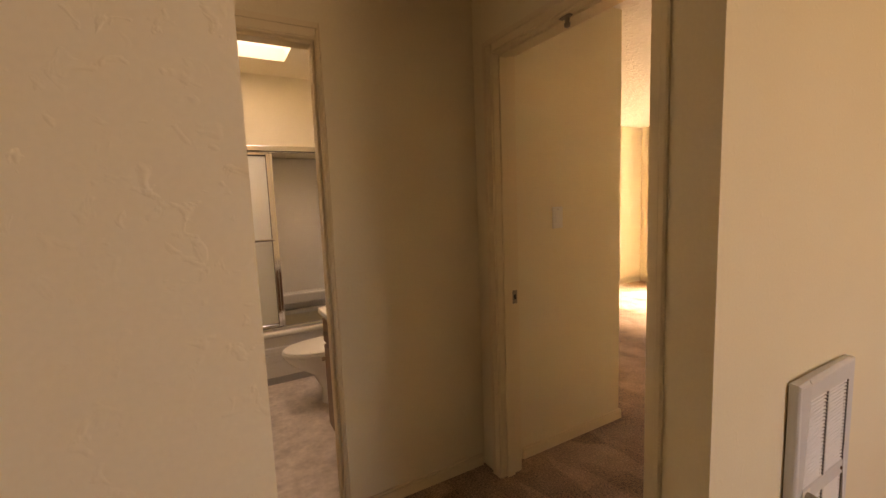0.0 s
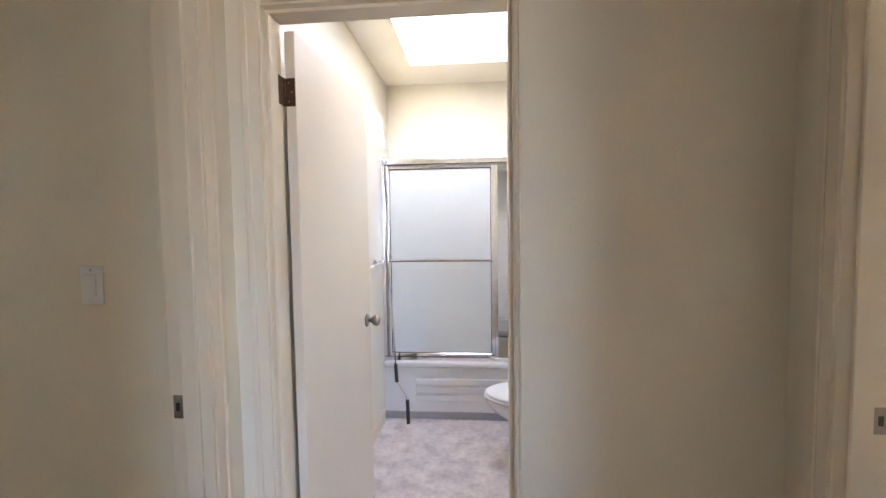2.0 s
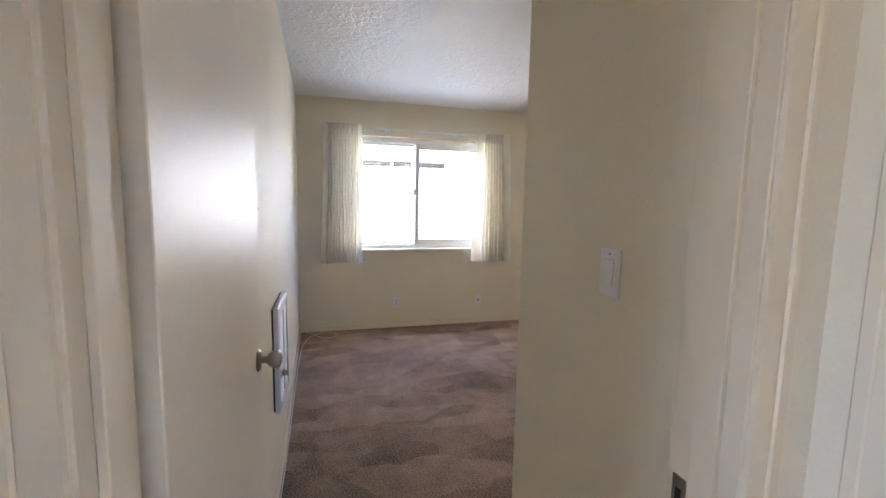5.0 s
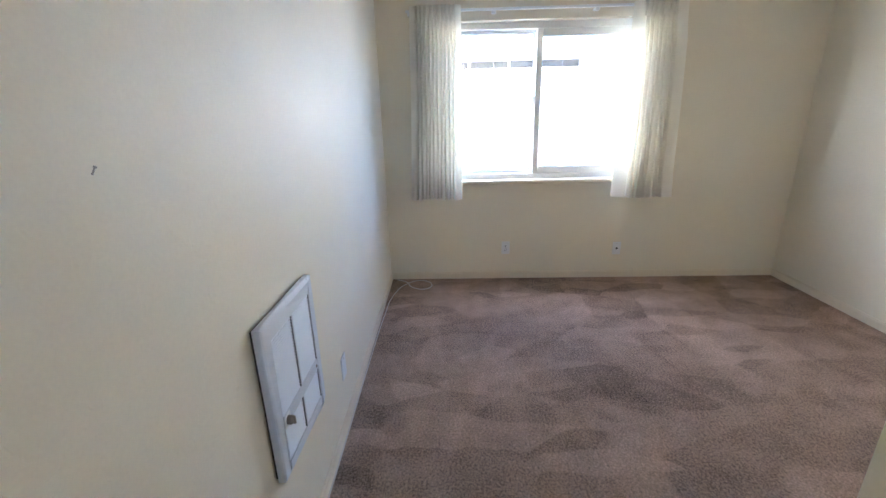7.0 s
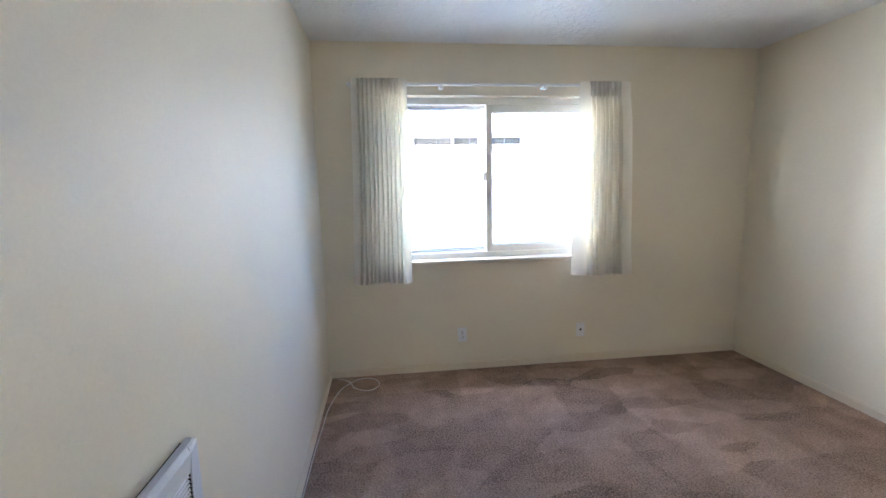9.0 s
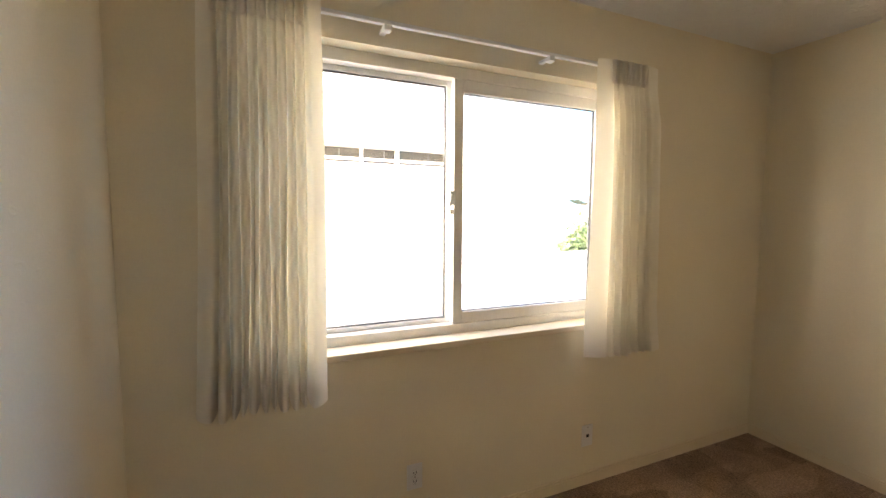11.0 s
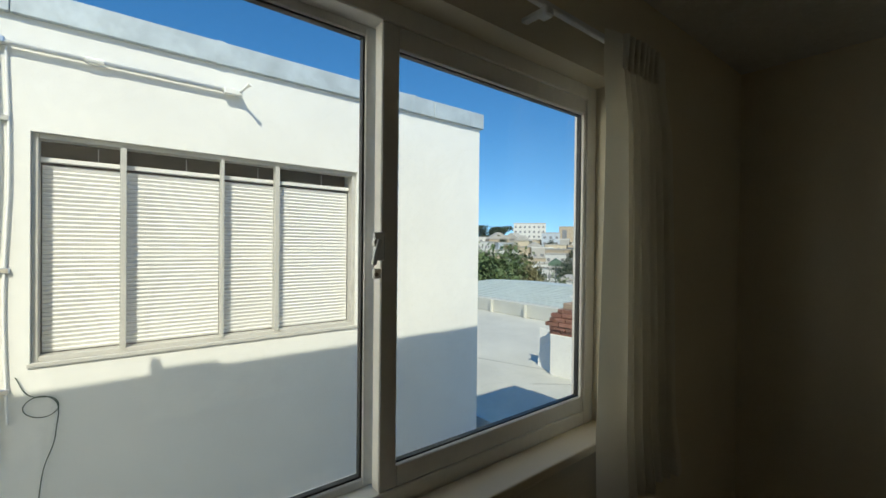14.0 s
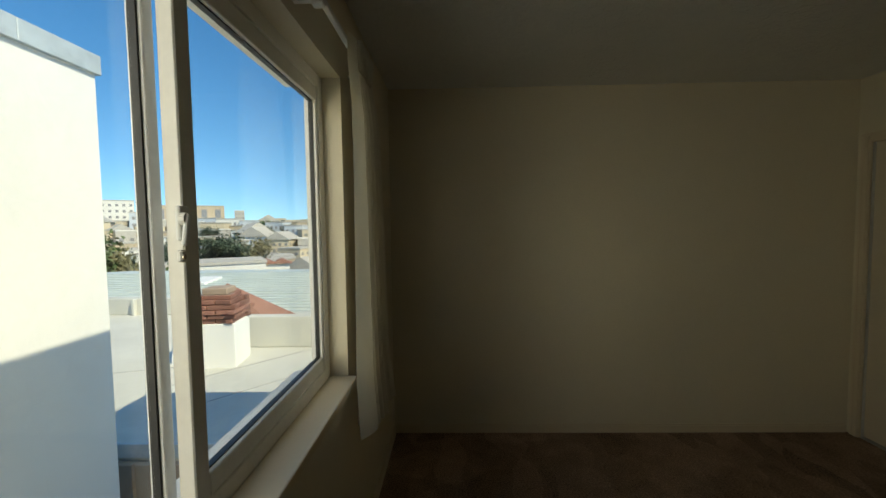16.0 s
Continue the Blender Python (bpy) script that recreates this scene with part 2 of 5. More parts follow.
# near-black; in holes, slots and gaps the colour stands in for shade
DARK = node_mat("dark_recess_shade", (0.03, 0.03, 0.03), 0.7, vary=0.2, bump=0)
ENAMEL = node_mat("white_enamel", (0.84, 0.83, 0.81), 0.16, vary=0.03, bump=0)
SURROUND = node_mat("white_tub_surround", (0.88, 0.87, 0.84), 0.25, vary=0.03, bump=0)
GLASS = glass_mat("window_glass")
FROST = frosted_mat("frosted_glass", (0.94, 0.97, 0.945))
CLOTH = cloth_mat("ivory_curtain_cloth", (0.85, 0.82, 0.73), 0.24)
HEM = cloth_mat("doubled_curtain_hem", (0.86, 0.82, 0.74), 0.2)
# dark reflections in the shower chrome, put into a colour of their own
REFLDARK = node_mat("dark_reflection_line", (0.10, 0.10, 0.11), 0.25, 0.8, vary=0.2, bump=0)
RUBBER = node_mat("black_grip", (0.02, 0.02, 0.02), 0.5, vary=0.2, bump=0)
HEATER = node_mat("grey_white_heater_paint", (0.66, 0.68, 0.71), 0.35, vary=0.05, bump=0.03, depth=0.001)
MESHM = node_mat("heater_grille_paint", (0.84, 0.87, 0.92), 0.4, vary=0.04, bump=0)
CABLE = node_mat("beige_cable", (0.70, 0.64, 0.55), 0.5, vary=0.1, bump=0)
OAK = node_mat("brown_oak", (0.20, 0.10, 0.05), 0.4, vary=0.35, scale=14, fine=80, bump=0.15)
COUNTER = node_mat("white_cultured_marble", (0.80, 0.79, 0.76), 0.2, vary=0.05, bump=0)
STUCCO = node_mat("white_stucco", (0.80, 0.80, 0.76), 0.85, vary=0.07, scale=1.1, fine=18, bump=0.16, depth=0.008)
COPING = node_mat("galvanised_coping", (0.50, 0.56, 0.58), 0.5, 0.15, vary=0.2, scale=5, fine=30, bump=0.05)
ROOFM = node_mat("white_roll_roofing", (0.58, 0.575, 0.51), 0.8, vary=0.14, scale=0.9, fine=14, bump=0.3, depth=0.01)
TANWALL = node_mat("tan_stucco", (0.40, 0.30, 0.22), 0.85, vary=0.15, fine=30, bump=0.3)
BRICK = node_mat("red_brick", (0.27, 0.125, 0.09), 0.85, vary=0.3, scale=12, fine=70, bump=0.4, obj_rand=0.25)
MORTAR = node_mat("brick_mortar", (0.30, 0.22, 0.18), 0.9, vary=0.2, scale=20, bump=0.3)
RIBROOF = node_mat("pale_green_metal_roof", (0.54, 0.59, 0.55), 0.5, vary=0.12, scale=1.5, bump=0.05)
TERRA = node_mat("terracotta_roof", (0.33, 0.155, 0.105), 0.8, vary=0.25, scale=4, fine=20, bump=0.3)
NFRAME = node_mat("pale_grey_window_frame", (0.52, 0.51, 0.47), 0.45, vary=0.1, scale=8, bump=0.03, depth=0.001)
SASHM = node_mat("satin_silver_sash", (0.84, 0.84, 0.82), 0.35, vary=0.08, scale=10, bump=0.03, depth=0.001)
BLIND = node_mat("white_blind", (0.80, 0.80, 0.78), 0.6, vary=0.04, bump=0)
# room gloom put into the colour of the sheet behind the neighbour's blinds
ROOMDARK = node_mat("unlit_room_paint", (0.10, 0.085, 0.07), 0.5, vary=0.3, scale=4, bump=0)
GROUND = node_mat("pale_ground", (0.26, 0.25, 0.23), 0.9, vary=0.3, scale=0.05, fine=0.6, bump=0)
ASPH = node_mat("alley_concrete", (0.30, 0.30, 0.29), 0.9, vary=0.2, scale=0.8, bump=0.2)
BARK = node_mat("bark", (0.10, 0.07, 0.05), 0.9, vary=0.3, scale=6, bump=0.3)
LEAF_A = node_mat("green_leaves", (0.11, 0.16, 0.055), 0.7, vary=0.5, scale=0.8, fine=5, bump=0)
LEAF_B = node_mat("dark_pine_leaves", (0.055, 0.08, 0.045), 0.75, vary=0.5, scale=0.6, fine=4, bump=0)
LEAF_C = node_mat("olive_leaves", (0.20, 0.18, 0.08), 0.7, vary=0.4, scale=0.6, fine=4, bump=0)
FACADES = [node_mat(n, c, 0.8, vary=0.06, scale=0.3, fine=2, bump=0) for n, c in (
    ("white_facade", (0.72, 0.70, 0.63)), ("cream_facade", (0.64, 0.54, 0.37)), ("grey_facade", (0.47, 0.44, 0.38)),
    ("tan_facade", (0.52, 0.42, 0.29)), ("pale_blue_facade", (0.52, 0.57, 0.60)))]
FARGLASS = node_mat("far_window_glass", (0.27, 0.27, 0.27), 0.2, vary=0.3, scale=2, bump=0)


# ---- building tools ----
def link(name, bm, mat, parent=None, label="", smooth=False):
    me = bpy.data.meshes.new(name)
    bm.to_mesh(me)
    bm.free()
    for mm in (mat if isinstance(mat, (list, tuple)) else [mat]):
        me.materials.append(mm)
    if smooth:
        for p in me.polygons:
            p.use_smooth = True
    ob = new(name, me)
    if parent is not None:
        ob.parent = parent
    if label:
        ob["label"] = label
    return ob


def part(name, bm, mat, parent, label="", smooth=False):
    return link(name, bm, mat, parent, label, smooth)


def base(name, label, category, at=(0, 0, 0), rz=0, group="", kind=""):
    e = new(name)
    e.empty_display_size = 0.1
    e.location = at
    e.rotation_euler = (0, 0, radians(rz))
    return tagged(e, label, category, group, kind)


def add_box(bm, a, b, bevel=0.0, seg=1):
    (x0, y0, z0), (x1, y1, z1) = a, b
    x0, x1 = min(x0, x1), max(x0, x1)
    y0, y1 = min(y0, y1), max(y0, y1)
    z0, z1 = min(z0, z1), max(z0, z1)
    r = bmesh.ops.create_cube(bm, size=1.0, matrix=Matrix.Translation(((x0 + x1) / 2, (y0 + y1) / 2, (z0 + z1) / 2)) @ Matrix.Diagonal((x1 - x0, y1 - y0, z1 - z0, 1)))
    if bevel:
        es = list({e for v in r["verts"] for e in v.link_edges})
        bmesh.ops.bevel(bm, geom=es, offset=bevel, segments=seg, affect="EDGES", profile=0.5)
    return bm


def boxbm(a, b, bevel=0.0, seg=1):
    return add_box(bmesh.new(), a, b, bevel, seg)


def add_cyl(bm, p, q, r0, r1=None, n=16, caps=True):
    p, q = Vector(p), Vector(q)
    m = Matrix.Translation((p + q) / 2) @ (q - p).to_track_quat("Z", "Y").to_matrix().to_4x4()
    bmesh.ops.create_cone(bm, cap_ends=caps, segments=n, radius1=r0, radius2=r0 if r1 is None else r1, depth=(q - p).length, matrix=m)
    return bm


def cylbm(p, q, r0, r1=None, n=16):
    return add_cyl(bmesh.new(), p, q, r0, r1, n)


def add_prism(bm, pts, z0, z1):
    """A wall block over a plan outline."""
    lo = [bm.verts.new((x, y, z0)) for x, y in pts]
    hi = [bm.verts.new((x, y, z1)) for x, y in pts]
    n = len(pts)
    bm.faces.new(hi)
    bm.faces.new(lo[::-1])
    for i in range(n):
        bm.faces.new((lo[i], lo[(i + 1) % n], hi[(i + 1) % n], hi[i]))
    bmesh.ops.recalc_face_normals(bm, faces=bm.faces)
    return bm


def add_lathe(bm, prof, origin, axis="z", n=20):
    """A turned shape from (radius, height) pairs."""
    o = Vector(origin)
    turn = {"z": Matrix.Identity(3), "x": Matrix.Rotation(radians(90), 3, "Y"), "y": Matrix.Rotation(radians(-90), 3, "X"), "-x": Matrix.Rotation(radians(-90), 3, "Y"), "-y": Matrix.Rotation(radians(90), 3, "X")}[axis]
    rings = []
    for r, h in prof:
        rings.append([bm.verts.new(o + turn @ Vector((r * math.cos(2 * math.pi * i / n), r * math.sin(2 * math.pi * i / n), h))) for i in range(n)])
    for a, b in zip(rings, rings[1:]):
        for i in range(n):
            bm.faces.new((a[i], a[(i + 1) % n], b[(i + 1) % n], b[i]))
    bm.faces.new(rings[0][::-1])
    bm.faces.new(rings[-1])
    bmesh.ops.recalc_face_normals(bm, faces=bm.faces)
    return bm


def tube(name, pts, r, mat, parent=None, label=""):
    """A wire or pipe along points."""
    cu = bpy.data.curves.new(name, "CURVE")
    cu.dimensions, cu.bevel_depth, cu.bevel_resolution, cu.use_fill_caps = "3D", r, 2, True
    sp = cu.splines.new("BEZIER")
    sp.bezier_points.add(len(pts) - 1)
    for bp_, p in zip(sp.bezier_points, pts):
        bp_.co = p
        bp_.handle_left_type = bp_.handle_right_type = "AUTO"
    tmp = bpy.data.objects.new(name + "_curve", cu)
    me = bpy.data.meshes.new_from_object(tmp)
    bpy.data.objects.remove(tmp)
    bpy.data.curves.remove(cu)
    me.materials.clear()
    me.materials.append(mat)
    for p in me.polygons:
        p.use_smooth = True
    ob = new(name, me)
    if parent is not None:
        ob.parent = parent
    if label:
        ob["label"] = label
    return ob


def structure(name, bm, mat, label="", category=""):
    return tagged(link(name, bm, mat), label, category or name.split("_")[0], kind="structure")

# ---- the flat: walls, floors, ceilings ----
CH = 2.44          # ceiling height
BCH = 2.47         # bathroom ceiling
HEAD = 2.05        # door openings
WX = -4.47         # window wall, room side


def wall(name, blocks, mat, label):
    """blocks: plan outlines with bottom and top."""
    bm = bmesh.new()
    for pts, z0, z1 in blocks:
        if len(pts) == 2:
            (xa, ya), (xb, yb) = pts
            pts = [(xa, ya), (xb, ya), (xb, yb), (xa, yb)]
        add_prism(bm, pts, z0, z1)
    return structure(name, bm, mat, label, "wall")


wall("wall_hall_front", [([(-4.72, 0.40), (0.075, 0.40), (0.061, 0.48), (-4.72, 0.48)], 0, CH)], WALL_LIV, "cream painted trowel-textured wall beside the hall opening")
wall("wall_bedroom_south", [([(-4.72, 0.48), (0.061, 0.48), (0.032, 0.65), (-0.38, 0.65), (-0.38, 0.732), (-0.50, 0.732), (-0.50, 0.728), (-1.30, 0.728), (-2.20, 0.722), (WX, 0.66), (-4.72, 0.66)], 0, CH)],
     WALL, "cream painted textured bedroom wall with the wall heater")
wall("wall_hall_right", [([(0.905, 0.40), (4.0, 0.495)], 0, CH)], WALL, "cream painted living room wall with a wall heater")
# window wall with its opening
OY0, OY1, OZ0, OZ1 = 1.06, 2.785, 0.865, 2.085
wall("wall_window", [([(-4.70, 0.66), (WX, OY0)], 0, CH), ([(-4.605, OY1), (WX, 4.04)], 0, CH), ([(-4.70, OY0), (WX, OY1)], 0, OZ0), ([(-4.70, OY0), (WX, OY1)], OZ1, CH)],
     WALL, "cream painted bedroom wall around the sliding window")
wall("wall_bedroom_north", [([(-4.70, 4.04), (-0.62, 4.20)], 0, CH)], WALL, "plain cream painted bedroom wall")
wall("wall_bedroom_entry", [([(-1.265, 1.625), (-0.50, 1.75)], 0, CH)], WALL, "cream painted wall with the light switch inside the bedroom door")
wall("wall_closet_front", [([(-1.265, 1.75), (-1.17, 1.95)], 0, CH), ([(-1.265, 1.95), (-1.17, 3.98)], 2.03, CH), ([(-1.265, 3.98), (-1.17, 4.04)], 0, CH)],
     WALL, "cream painted wall around the closet opening")
wall("wall_closet_back", [([(-0.72, 1.75), (-0.62, 4.04)], 0, CH)], WALL, "cream painted back wall of the closet")
wall("wall_bedroom_door", [([(-0.50, 0.732), (-0.38, 1.57)], HEAD + 0.016, CH), ([(-0.50, 1.57), (-0.38, 1.69)], 0, CH)], WALL, "cream painted wall over the bedroom door")
wall("wall_hall_end", [([(-0.62, 1.69), (-0.285, 1.81)], 0, BCH), ([(-0.285, 1.69), (0.475, 1.81)], HEAD + 0.016, BCH), ([(0.475, 1.69), (1.33, 1.81)], 0, BCH)],
     WALL, "cream painted end wall of the hall with the bathroom door")
wall("wall_hall_east", [([(1.21, 0.495), (1.33, 0.74)], 0, CH), ([(1.21, 0.74), (1.33, 1.55)], HEAD + 0.016, CH), ([(1.21, 1.55), (1.33, 1.69)], 0, CH)],
     WALL, "cream painted hall wall with the second bedroom doorway")
wall("wall_bath_west", [([(-0.45, 1.81), (-0.33, 4.24)], 0, BCH)], BATHWALL, "smooth cream gloss bathroom wall")
wall("wall_bath_east", [([(1.22, 1.81), (1.33, 4.24)], 0, BCH)], BATHWALL, "smooth cream gloss bathroom wall behind the toilet")
wall("wall_bath_north", [([(-0.33, 4.12), (1.22, 4.24)], 0, BCH), ([(-0.33, 3.68), (1.22, 4.12)], 1.86, BCH)], BATHWALL, "cream bathroom wall above the bathtub")
wall("wall_second_bedroom_entry", [([(1.33, 1.61), (2.18, 1.75)], 0, CH), ([(2.06, 1.75), (2.18, 4.25)], 0, CH)], WALL, "cream painted wall with a switch inside the second bedroom")
wall("wall_second_bedroom_south", [([(1.33, 0.58), (6.25, 0.70)], 0, CH)], WALL, "cream painted wall of the second bedroom")
wall("wall_second_bedroom_north", [([(1.97, 4.25), (6.25, 4.37)], 0, CH)], WALL, "cream painted far wall of the second bedroom")
P0, P1, Q0, Q1 = 1.75, 3.55, 0.62, 2.10
wall("wall_second_bedroom_window", [([(6.10, 0.70), (6.25, P0)], 0, CH), ([(6.10, P1), (6.25, 4.25)], 0, CH), ([(6.10, P0), (6.25, P1)], 0, Q0), ([(6.10, P0), (6.25, P1)], Q1, CH)],
     WALL, "cream painted wall around the sunny window")
# out of view; its opening is added to let light in towards the hall
wall("wall_living_south", [([(-2.6, -3.6), (1.35, -3.5)], 0, CH), ([(1.35, -3.6), (3.25, -3.5)], 0, 0.7), ([(1.35, -3.6), (3.25, -3.5)], 2.1, CH), ([(3.25, -3.6), (4.1, -3.5)], 0, CH)], WALL, "plain cream unseen living room wall with an added opening for light")
wall("wall_living_west", [([(-2.7, -3.5), (-2.6, 0.40)], 0, CH)], WALL, "plain cream living room wall")
wall("wall_living_east", [([(4.0, -3.5), (4.1, 0.40)], 0, CH)], WALL, "plain cream living room wall")

structure("floor", boxbm((-4.70, -3.6, -0.20), (6.25, 4.37, -0.012)), ASPH, "plain concrete floor slab under the carpet", "floor")
CPL = "worn mauve brown cut-pile carpet with vacuum marks"
structure("floor_bedroom", boxbm((-4.47, 0.45, -0.012), (-0.40, 4.04, 0.0)), CARPET, CPL, "carpet")
structure("floor_hall", boxbm((-0.40, 0.45, -0.012), (1.30, 1.72, 0.0)), CARPET, CPL, "carpet")
structure("floor_living", boxbm((-2.6, -3.5, -0.012), (4.0, 0.45, 0.0)), CARPET, CPL, "carpet")
structure("floor_second_bedroom", boxbm((1.30, 0.45, -0.012), (6.10, 4.25, 0.0)), CARPET, CPL, "carpet")
structure("floor_bathroom", boxbm((-0.33, 1.72, -0.012), (1.22, 4.12, 0.002)), LINO, "pale mottled stone-look vinyl bathroom floor", "floor")

structure("ceiling_bedroom", boxbm((-4.70, 0.40, CH), (-0.62, 4.20, CH + 0.10)), CEIL, "white hand-textured bedroom ceiling", "ceiling")
structure("ceiling_hall", boxbm((-0.62, 0.40, CH), (1.33, 1.69, CH + 0.10)), CEIL, "white hand-textured hall ceiling", "ceiling")
structure("ceiling_second_bedroom", boxbm((1.33, 0.40, CH), (6.25, 4.37, CH + 0.10)), CEIL, "white hand-textured ceiling of the second bedroom", "ceiling")
structure("ceiling_living", boxbm((-2.7, -3.6, CH), (4.1, 0.40, CH + 0.10)), CEIL, "white hand-textured living room ceiling", "ceiling")
SX0, SX1, SY0, SY1 = -0.08, 0.62, 2.34, 3.30
bm = bmesh.new()
for a, b in (((-0.62, 1.69), (SX0, 4.24)), ((SX1, 1.69), (1.33, 4.24)), ((SX0, 1.69), (SX1, SY0)), ((SX0, SY1), (SX1, 4.24))):
    add_box(bm, (*a, BCH), (*b, BCH + 0.09))
structure("ceiling_bathroom", bm, BATHWALL, "smooth cream bathroom ceiling around the skylight well", "ceiling")
# skylight well
sk = base("skylight", "square skylight with a white painted well and a clear cover", "skylight", kind="structure")
bm = bmesh.new()
for a, b in (((SX0 - 0.05, SY0 - 0.05), (SX0, SY1 + 0.05)), ((SX1, SY0 - 0.05), (SX1 + 0.05, SY1 + 0.05)), ((SX0, SY0 - 0.05), (SX1, SY0)), ((SX0, SY1), (SX1, SY1 + 0.05))):
    add_box(bm, (*a, BCH + 0.09), (*b, 3.05))
part("well", bm, PLASTIC, sk)
bm = bmesh.new()
for a, b in (((SX0, SY0), (SX0 + 0.03, SY1)), ((SX1 - 0.03, SY0), (SX1, SY1)), ((SX0 + 0.03, SY0), (SX1 - 0.03, SY0 + 0.03)), ((SX0 + 0.03, SY1 - 0.03), (SX1 - 0.03, SY1)), ((0.255, SY0 + 0.03), (0.285, SY1 - 0.03))):
    add_box(bm, (*a, 3.00), (*b, 3.04))
part("frame", bm, ALU, sk)
pane = part("pane", boxbm((SX0 + 0.02, SY0 + 0.02, 3.045), (SX1 - 0.02, SY1 - 0.02, 3.05)), GLASS, sk)
pane.visible_shadow = False

# roof over the flat, its edge throws the shade on the neighbour
RT = 2.93
bm = bmesh.new()
for a, b in (((-4.74, -4.8), (SX0 - 0.05, 4.03)), ((SX1 + 0.05, -4.8), (6.45, 4.40)), ((SX0 - 0.05, -4.8), (SX1 + 0.05, SY0 - 0.05)), ((SX0 - 0.05, SY1 + 0.05), (SX1 + 0.05, 4.24))):
    add_box(bm, (*a, 2.60), (*b, RT))
structure("roof_slab", bm, ROOFM, "flat roof of the flat with a plain edge", "roof")
vent = base("roof_vent", "small metal roof vent at the roof edge", "vent", (-4.66, 0.37, RT))
part("pipe", cylbm((0, 0, 0), (0, 0, 0.16), 0.025), ALU, vent)
part("curb", boxbm((-0.06, 0.04, 0), (0.06, 0.36, 0.06), 0.005), ALU, vent)
structure("facade_outer", boxbm((-4.74, -4.8, -9.0), (-4.70, 4.24, 0.0)), STUCCO, "white stucco outer wall below the bedroom window", "facade")
structure("facade_north", boxbm((-4.74, 4.20, 0.0), (-0.62, 4.24, 2.60)), STUCCO, "white stucco outer wall", "facade")


# ---- trim ----
def casing_bm(axis, at, lo, hi, out, w=0.062, head=HEAD, foot=0.0, t=0.016, w_hi=None):
    """A moulded door casing round an opening. axis: the plane's normal; at: the wall face; out: +1 or -1."""
    bm = bmesh.new()

    def put(u0, u1, z0, z1, d0, d1, bev=0.0):
        a, b = at + out * d0, at + out * d1
        if axis == "x":
            add_box(bm, (a, u0, z0), (b, u1, z1), bev, 1)
        else:
            add_box(bm, (u0, a, z0), (u1, b, z1), bev, 1)

    wh = w if w_hi is None else w_hi
    for u, s, ww in ((lo, -1, w), (hi, 1, wh)):
        a, b = sorted((u + s * 0.006, u + s * ww))
        put(a, b, foot, head + w, 0.0, t * 0.62)
        a, b = sorted((u + s * ww * 0.62, u + s * (ww - 0.002)))
        put(a, b, foot, head + w - 0.002, t * 0.62 - 0.001, t, 0.003)
    put(lo + 0.006, hi - 0.006, head + 0.006, head + w, 0.0, t * 0.62 - 0.0006)
    put(lo - w * 0.62, hi + wh * 0.62, head + w * 0.62, head + w - 0.002, t * 0.62 - 0.002, t - 0.0006)
    return bm


def jamb_bm(axis, a0, a1, lo, hi, stop, head=HEAD, t=0.018):
    """The lining of a door opening with its stop. a0, a1: the wall's faces; stop: where the stop begins and ends."""
    bm = bmesh.new()

    def put(u0, u1, z0, z1, d0, d1):
        if axis == "x":
            add_box(bm, (d0, u0, z0), (d1, u1, z1), 0.0015, 1)
        else:
            add_box(bm, (u0, d0, z0), (u1, d1, z1), 0.0015, 1)

    put(lo - t, lo, 0, head + t, a0 - 0.002, a1 + 0.002)
    put(hi, hi + t, 0, head + t, a0 - 0.002, a1 + 0.002)
    put(lo, hi, head, head + t, a0 - 0.0015, a1 + 0.0015)
    put(lo, lo + 0.011, 0, head - 0.011, *stop)
    put(hi - 0.011, hi, 0, head - 0.011, *stop)
    put(lo, hi, head - 0.011, head, *stop)
    return bm


def knob(parent, origin, axis):
    """A round door knob on a rose."""
    k = part("door_knob", add_lathe(bmesh.new(), [(0.010, 0.0), (0.010, 0.024), (0.018, 0.030), (0.026, 0.042), (0.027, 0.052), (0.022, 0.062), (0.010, 0.067)], origin, axis, 24), STEEL, parent, "satin nickel round door knob", smooth=True)
    part("rose", add_lathe(bmesh.new(), [(0.032, -0.001), (0.032, 0.004), (0.026, 0.009), (0.012, 0.011)], origin, axis, 24), STEEL, k, smooth=True)
    return k


def strike(parent, axis, x, y, z, out):
    """A strike plate with a dark block for its latch hole."""
    s = part("strike_plate", boxbm((x - 0.014, y, z - 0.033), (x + 0.014, y + out * 0.002, z + 0.033), 0.0008), STEEL, parent, "satin metal strike plate")
    # block set on the plate, its colour is the hole's shade
    part("latch_hole", boxbm((x - 0.006, y + out * 0.0015, z - 0.012), (x + 0.006, y + out * 0.0026, z + 0.012)), DARK, s)
    return s


# bathroom door opening and door
d1 = base("door_frame_bathroom", "cream gloss painted wooden door frame of the bathroom", "door frame", kind="structure")
part("casing", casing_bm("y", 1.69, -0.27, 0.46, -1, w_hi=0.022), TRIM, d1)
part("jamb", jamb_bm("y", 1.69, 1.81, -0.27, 0.46, (1.715, 1.765)), TRIM, d1)

